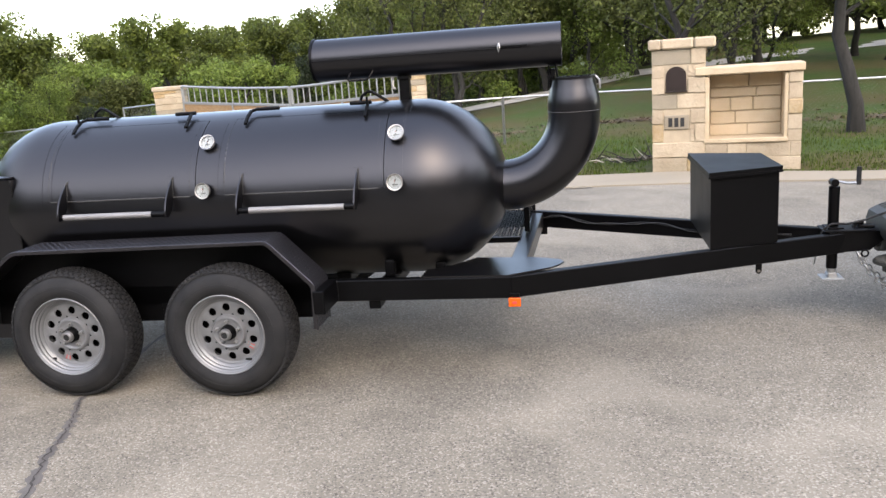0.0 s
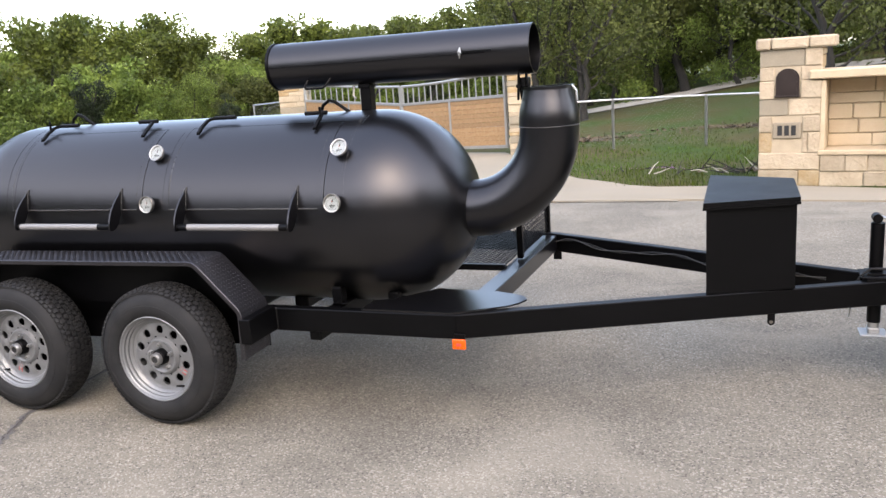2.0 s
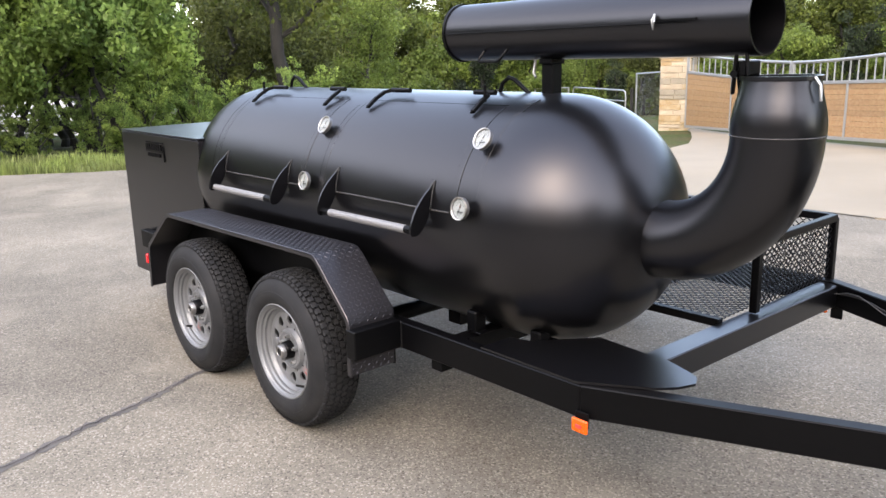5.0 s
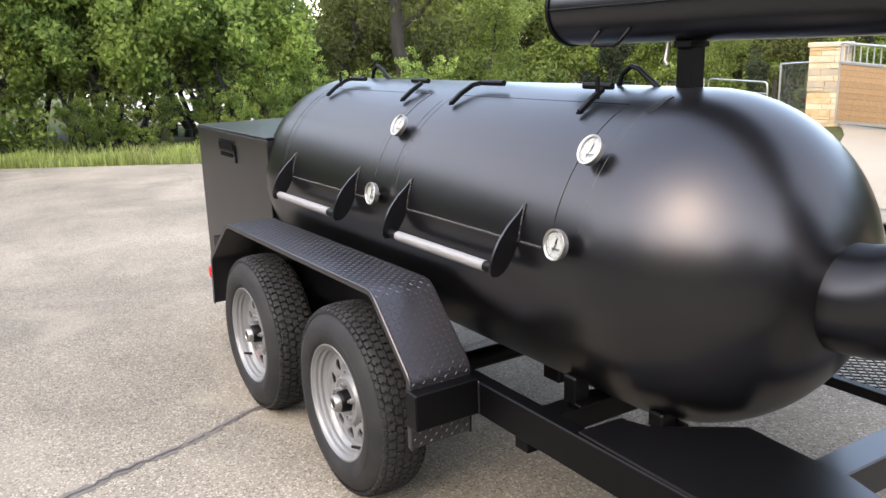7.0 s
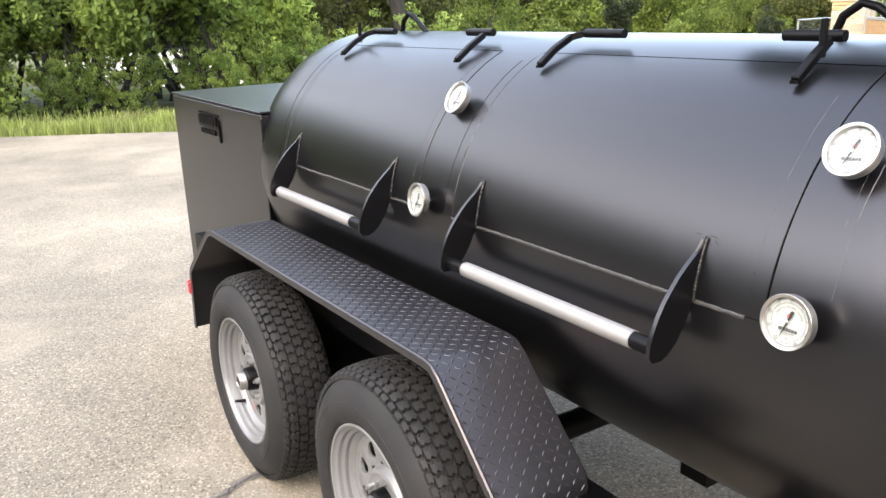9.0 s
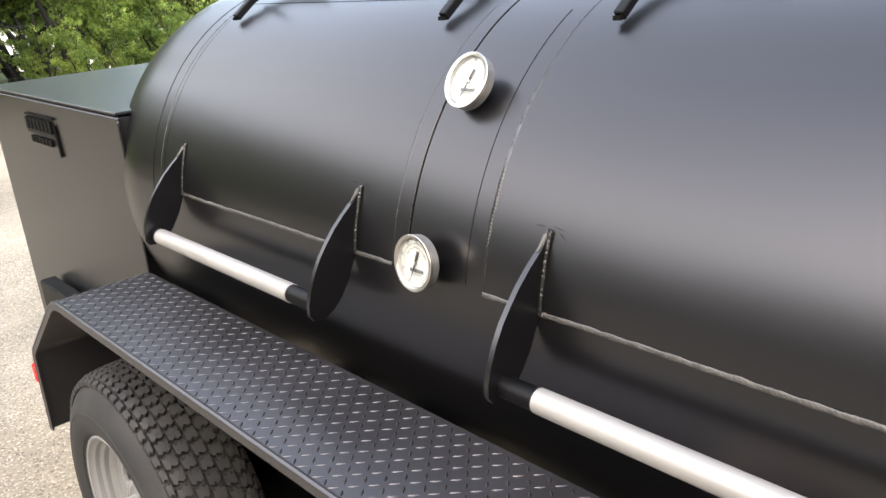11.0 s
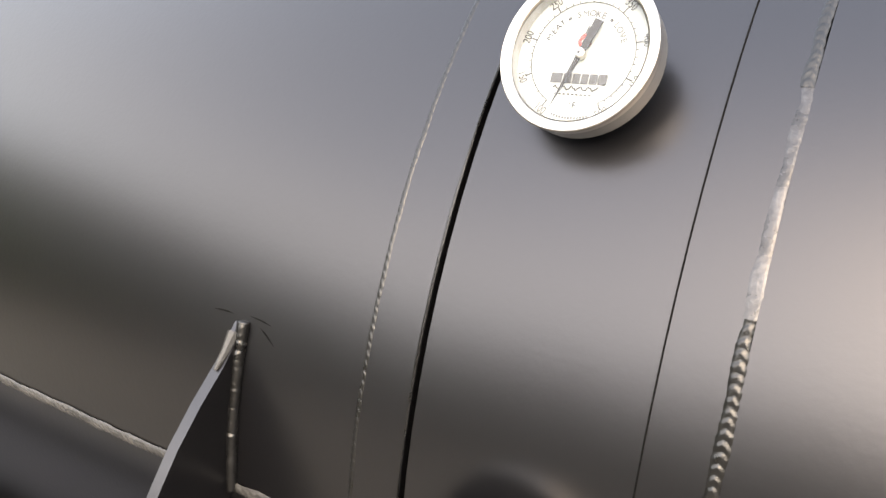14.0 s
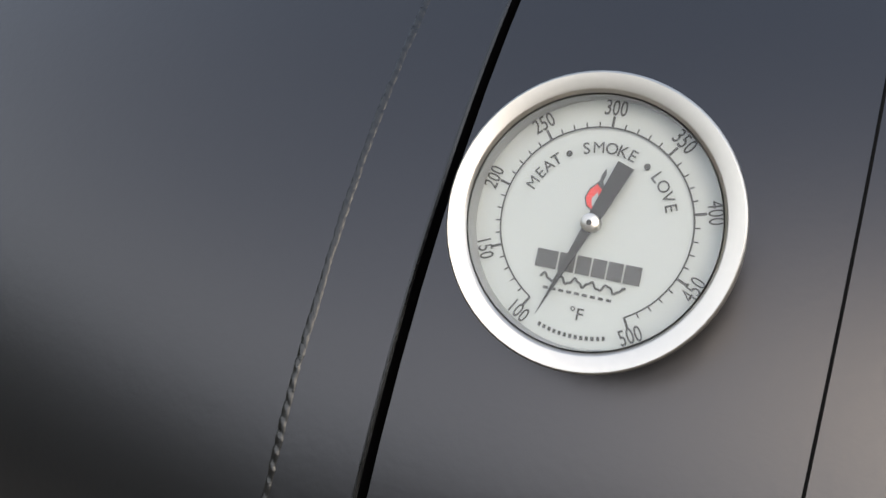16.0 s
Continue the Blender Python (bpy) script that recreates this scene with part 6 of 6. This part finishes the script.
def make_van(x, y, z):
    """A van standing along the y axis with its nose towards +y."""
    v = thing("parked_van", (x, y, z), "white panel van parked on the pale yard behind the thicket", "van")
    P = lambda dx, dy, dz: Vector((x + dx, y + dy, z + dz))
    side = [(-2.30, 0.34), (-2.34, 1.05), (-2.22, 1.84), (-2.05, 1.93), (0.55, 1.93), (0.92, 1.84), (1.62, 1.12), (2.28, 0.98), (2.42, 0.82), (2.42, 0.34)]
    part("body", B().prism([P(-0.92, a, b) for a, b in side], (1.84, 0, 0), 0.07), VPAINT, v)
    for sx in (-0.925, 0.925):
        for y0, y1 in ((-2.0, -0.72), (-0.62, 0.42)):
            part("side_window", B().box(P(sx, (y0 + y1) / 2, 1.46), (0.02, y1 - y0, 0.50), bevel=0.008), VGLASS, v)
        part("door_window", B().prism([P(sx - 0.01, 0.52, 1.22), P(sx - 0.01, 1.46, 1.20), P(sx - 0.01, 0.95, 1.72), P(sx - 0.01, 0.52, 1.72)], (0.02, 0, 0)), VGLASS, v)
        part("mirror", B().box(P(sx * 1.12, 1.28, 1.24), (0.14, 0.10, 0.20), bevel=0.03), VPAINT, v)
        part("sill_trim", B().box(P(sx, 0, 0.40), (0.03, 2.4, 0.10), bevel=0.008), BLACK2, v)
        part("tail_lamp", B().box(P(sx * 0.93, -2.275, 1.42), (0.12, 0.10, 0.55), bevel=0.02), VLAMP, v)
        for dy in (-1.42, 1.50):
            m = Matrix.Translation(P(sx * 0.88, dy, 0.33)) @ pose(0, 0, 0, 0, 90 if sx > 0 else -90, 0)
            wheel_ = part("wheel", B().revolve([(-0.11, 0.20), (-0.11, 0.31), (-0.07, 0.335), (0.07, 0.335), (0.11, 0.31), (0.11, 0.22), (0.09, 0.20)], m, 28), RUBBER, v)
            part("wheel_cover", B().revolve([(0.085, 0.215), (0.10, 0.17), (0.085, 0.07), (0.10, 0.0)], m, 20), STEEL, wheel_)
    part("windscreen", B().prism([P(-0.80, 0.98, 1.80), P(-0.80, 1.62, 1.15), P(-0.80, 1.65, 1.17), P(-0.80, 1.01, 1.82)], (1.6, 0, 0)), VGLASS, v)
    part("bumper", B().box(P(0, 2.42, 0.46), (1.80, 0.12, 0.22), bevel=0.04), BLACK2, v)
    part("bumper", B().box(P(0, -2.34, 0.44), (1.80, 0.12, 0.20), bevel=0.04), BLACK2, v)
    return v


make_van(-28.6, 6.4, ground_z(-28.6, 6.4))

# ---- stock fence before the thicket ----
WIRE = material("fence_wire", (0.10, 0.105, 0.10), 0.5, metal=0.6, vary=0.2)
sf = thing("wire_fence", (-12.9, 1.5, ground_z(-12.9, 1.5)), "rusty stock-wire fence on thin dark steel posts", "fence")
line = [Vector((-13.9 + 0.16 * k * 0.75, -7.0 + 2.15 * k, 0)) for k in range(9)]
for p in line:
    p.z = ground_z(p.x, p.y) - 0.03
    post_ = part("post", B().beam(p, p + Vector((0, 0, 1.18)), 0.035, 0.030, 0.003, up=(0, 1, 0)), BARK, sf)
    part("post_cap", B().box(p + Vector((0, 0, 1.19)), (0.040, 0.036, 0.012), bevel=0.002), BARK, post_)
for z in (0.12, 0.28, 0.45, 0.63, 0.82, 1.04):
    part("wire", B().tube([q + Vector((0.02, 0, z - (0.02 if k % 2 else 0.0))) for k, q in enumerate(x_ for a_, b_ in zip(line, line[1:]) for x_ in (a_, (a_ + b_) / 2))], 0.0024, 5), WIRE, sf)

# ---- grass and litter ----
def blades(name, spots, h0, h1, label, seed, wide=0.006, mat=None):
    rr, b = random.Random(seed), B()
    for x, y in spots:
        z = ground_z(x, y) - 0.03
        h, a = rr.uniform(h0, h1) * (0.45 + 0.75 * (0.5 + 0.5 * math.sin(x * 2.1 + 1.3 * math.sin(y * 1.7)) * math.cos(y * 2.6))), rr.uniform(0, 6.28)
        d = Vector((math.cos(a), math.sin(a), 0))
        s = Vector((-d.y, d.x, 0)) * wide * rr.uniform(0.7, 1.5)
        p = Vector((x, y, z))
        bend = h * rr.uniform(0.1, 0.5)
        b.add([p - s, p + s, p + s * 0.7 + d * bend * 0.4 + Vector((0, 0, h * 0.65)), p - s * 0.7 + d * bend * 0.4 + Vector((0, 0, h * 0.65)), p + d * bend + Vector((0, 0, h))], [(0, 1, 2, 3), (3, 2, 4)])
    return solid(name, b, mat or BLADE, label, "grass", kind="stuff", smooth=0)


rg = random.Random(21)
edge = [(-14.6, -4), (-11.1, 0), (-10.3, 1.2), (-9.5, 2.4), (-8.8, 4.0), (-8.2, 4.8), (-7.8, 5.4), (-6.8, 5.9)]


def edge_x(y):
    for (xa, ya), (xb, yb) in zip(edge, edge[1:]):
        if ya <= y <= yb:
            return xa + (xb - xa) * (y - ya) / (yb - ya)
    return -8.0


verge = []
for _ in range(22000):
    y = rg.uniform(-3.9, 5.8)
    verge.append((edge_x(y) - abs(rg.gauss(0, 1.1)) - 0.02, y))
blades("verge_grass", verge, 0.05, 0.24, "bright yellow-green roadside grass along the thicket", 3, 0.007, BLADE_V)
lawn = []
for _ in range(34000):
    x, y = rg.uniform(-1.5, 11), 6.2 + abs(rg.gauss(0, 4.5))
    kx = 0.33 - (y - 8.85) * 0.62 if y > 7.9 else 1.7
    if y < 8.0 and x < 3:
        continue
    if x > kx + 0.1 and y > np.interp(x, KX, KF) + 0.03 and not (2.7 < x < 4.8 and 7.7 < y < 8.85):
        lawn.append((x, y))
blades("lawn_grass", lawn, 0.02, 0.085, "short uneven lawn grass behind the kerb", 4, 0.006)
# pale gravel track and leaf litter beyond the fence
def flat_patch(name, rows, mat, lift, label, category):
    b, vs = B(), []
    for x, y0, y1 in rows:
        for k in range(4):
            y = y0 + (y1 - y0) * k / 3
            vs.append((x, y, ground_z(x, y) + lift))
    return solid(name, b.add(vs, [(i * 4 + k, (i + 1) * 4 + k, (i + 1) * 4 + k + 1, i * 4 + k + 1) for i in range(len(rows) - 1) for k in range(3)]), mat, label, category, kind="structure", smooth=60)


flat_patch("gravel_track", [(-7, 22, 26), (-4, 24, 28), (0, 26.5, 29.5), (4, 28.5, 31), (9, 30.5, 32.5), (16, 32.5, 34.5), (26, 34.5, 37)], GRAVEL, 0.0, "pale gravel track winding past the trees", "track")
LITTER = material("leaf_litter", (0.1200, 0.0760, 0.0440), 0.95, vary=0.5, scale=3, fine=25, bump=0.8, second=(0.0720, 0.0600, 0.0360))
def scatter(name, cx, cy, rx, ry, n, size, mat, label, category, seed, lift=0.0):
    """Many small flat leaves lying over an uneven oval of ground."""
    rr, b = random.Random(seed), B()
    for _ in range(n):
        a, q = rr.uniform(0, 6.28), abs(rr.gauss(0, 0.5))
        x, y = cx + rx * q * math.cos(a) * (1 + 0.3 * math.sin(3 * a)), cy + ry * q * math.sin(a)
        p = Vector((x, y, ground_z(x, y) - 0.02 + lift + rr.uniform(0, 0.03)))
        e1 = Vector((rr.uniform(-1, 1), rr.uniform(-1, 1), rr.uniform(-0.3, 0.3))).normalized() * size * rr.uniform(0.6, 1.4)
        e2 = Vector((-e1.y, e1.x, rr.uniform(-0.4, 0.4) * size)) * 0.6
        b.add([p - e1, p + e2, p + e1, p - e2], [(0, 1, 2, 3)])
    return solid(name, b, mat, label, category, kind="stuff", smooth=0)


for i, (cx, cy, rx, ry, n) in enumerate(((-0.9, 15.3, 1.7, 1.0, 1500), (3.6, 16.8, 4.0, 0.7, 1600), (3.2, 9.6, 1.2, 0.35, 500), (8.5, 14.5, 3.0, 0.8, 1200))):
    scatter("leaf_litter", cx, cy, rx, ry, n, 0.05, LITTER, "scattered brown fallen leaves on the lawn", "leaf litter", 60 + i)
PETAL = material("violet_petals", (0.20, 0.09, 0.26), 0.7, vary=0.3, scale=30, fine=80, bump=0.0, second=(0.26, 0.13, 0.16))
scatter("wildflowers", 1.5, 9.45, 1.3, 0.22, 120, 0.013, PETAL, "small violet wildflowers in the grass by the kerb", "wildflowers", 71, 0.07)
br = thing("brushwood", (1.8, 9.3, ground_z(1.8, 9.3)), "small heap of bare grey cut branches on the grass", "brushwood")
rr = random.Random(90)
for k in range(26):
    p = Vector((rr.uniform(0.9, 2.9), rr.uniform(9.0, 9.7), ground_z(1.8, 9.3) + rr.uniform(-0.03, 0.05)))
    d = Vector((rr.uniform(-1, 1), rr.uniform(-0.6, 0.6), rr.uniform(0.0, 0.6))).normalized() * rr.uniform(0.12, 0.4)
    part("stick", B().tube([p, p + d * 0.5 + Vector((0, 0, rr.uniform(-0.02, 0.03))), p + d], [0.012, 0.009, 0.004], 5), GRAVEL if k % 5 == 0 else BARK, br)

# ---- tow vehicle ----
tv = thing("tow_vehicle", (4.6, CY, 0), "dark pickup truck rear end hitched to the trailer, body unseen and added", "truck")
step = [(3.375, 0.49), (3.372, 0.54), (3.385, 0.585), (3.42, 0.605), (3.56, 0.655), (3.80, 0.665), (3.80, 0.45), (3.40, 0.45)]
hs_ = part("hitch_step", B().prism([(x, 0.90, z) for x, z in step], (0, 0.34, 0)), VDARK, tv, "dark ribbed plastic step over the hitch")
for k in range(9):
    part("step_rib", B().beam((3.43, 0.92 + k * 0.0375, 0.611), (3.57, 0.92 + k * 0.0375, 0.660), 0.014, 0.008, 0.002), VDARK, hs_)
part("step_strip", B().tube([(3.374, 0.898, 0.56), (3.42, 0.897, 0.572), (3.60, 0.897, 0.60)], 0.005, 8), STEEL, hs_, "bright trim strip")
part("hitch_receiver", B().box((3.62, CY, 0.42), (0.46, 0.065, 0.065), bevel=0.004).box((3.45, CY, 0.402), (0.16, 0.05, 0.03), bevel=0.004), VDARK, tv)
pad = B()
rim_ = [(3.52 + 0.20 * math.cos(t), 0.93 + 0.13 * math.sin(t)) for t in np.linspace(0, 2 * math.pi, 33)[:-1]]
pad.prism([(x, y, 0.345) for x, y in rim_], (0, 0, 0.018)).prism([(3.52 + (x - 3.52) * 0.75, 0.93 + (y - 0.93) * 0.75, 0.30) for x, y in rim_], (0, 0, 0.045))
sp = part("foot_step", pad, VDARK, tv, "oval ribbed foot step under the hitch")
for k in range(11):
    y = 0.83 + k * 0.02
    hx = 0.19 * math.sqrt(max(0.02, 1 - ((y - 0.93) / 0.13) ** 2))
    part("step_rib", B().box((3.52, y, 0.3655), (2 * hx, 0.009, 0.006), bevel=0.002), VDARK, sp)
# unseen truck rear, added beyond the hitch step to shade the road
part("bumper", B().box((4.02, CY, 0.56), (0.12, 1.80, 0.18), bevel=0.03), VDARK, tv)
part("tailgate", B().box((4.12, CY, 1.0), (0.10, 1.75, 0.62), bevel=0.03), VBODY, tv)
part("body", B().box((5.6, CY, 0.95), (2.8, 1.85, 0.75), bevel=0.06), VBODY, tv)
for y in (0.22, 1.9):
    part("tyre", B().revolve([(-0.11, 0.2), (-0.12, 0.3), (-0.10, 0.38), (0.10, 0.38), (0.12, 0.3), (0.11, 0.2)], Matrix.Translation((5.3, y, 0.378)) @ pose(0, 0, 0, 90, 0, 0), 40), RUBBER, tv)
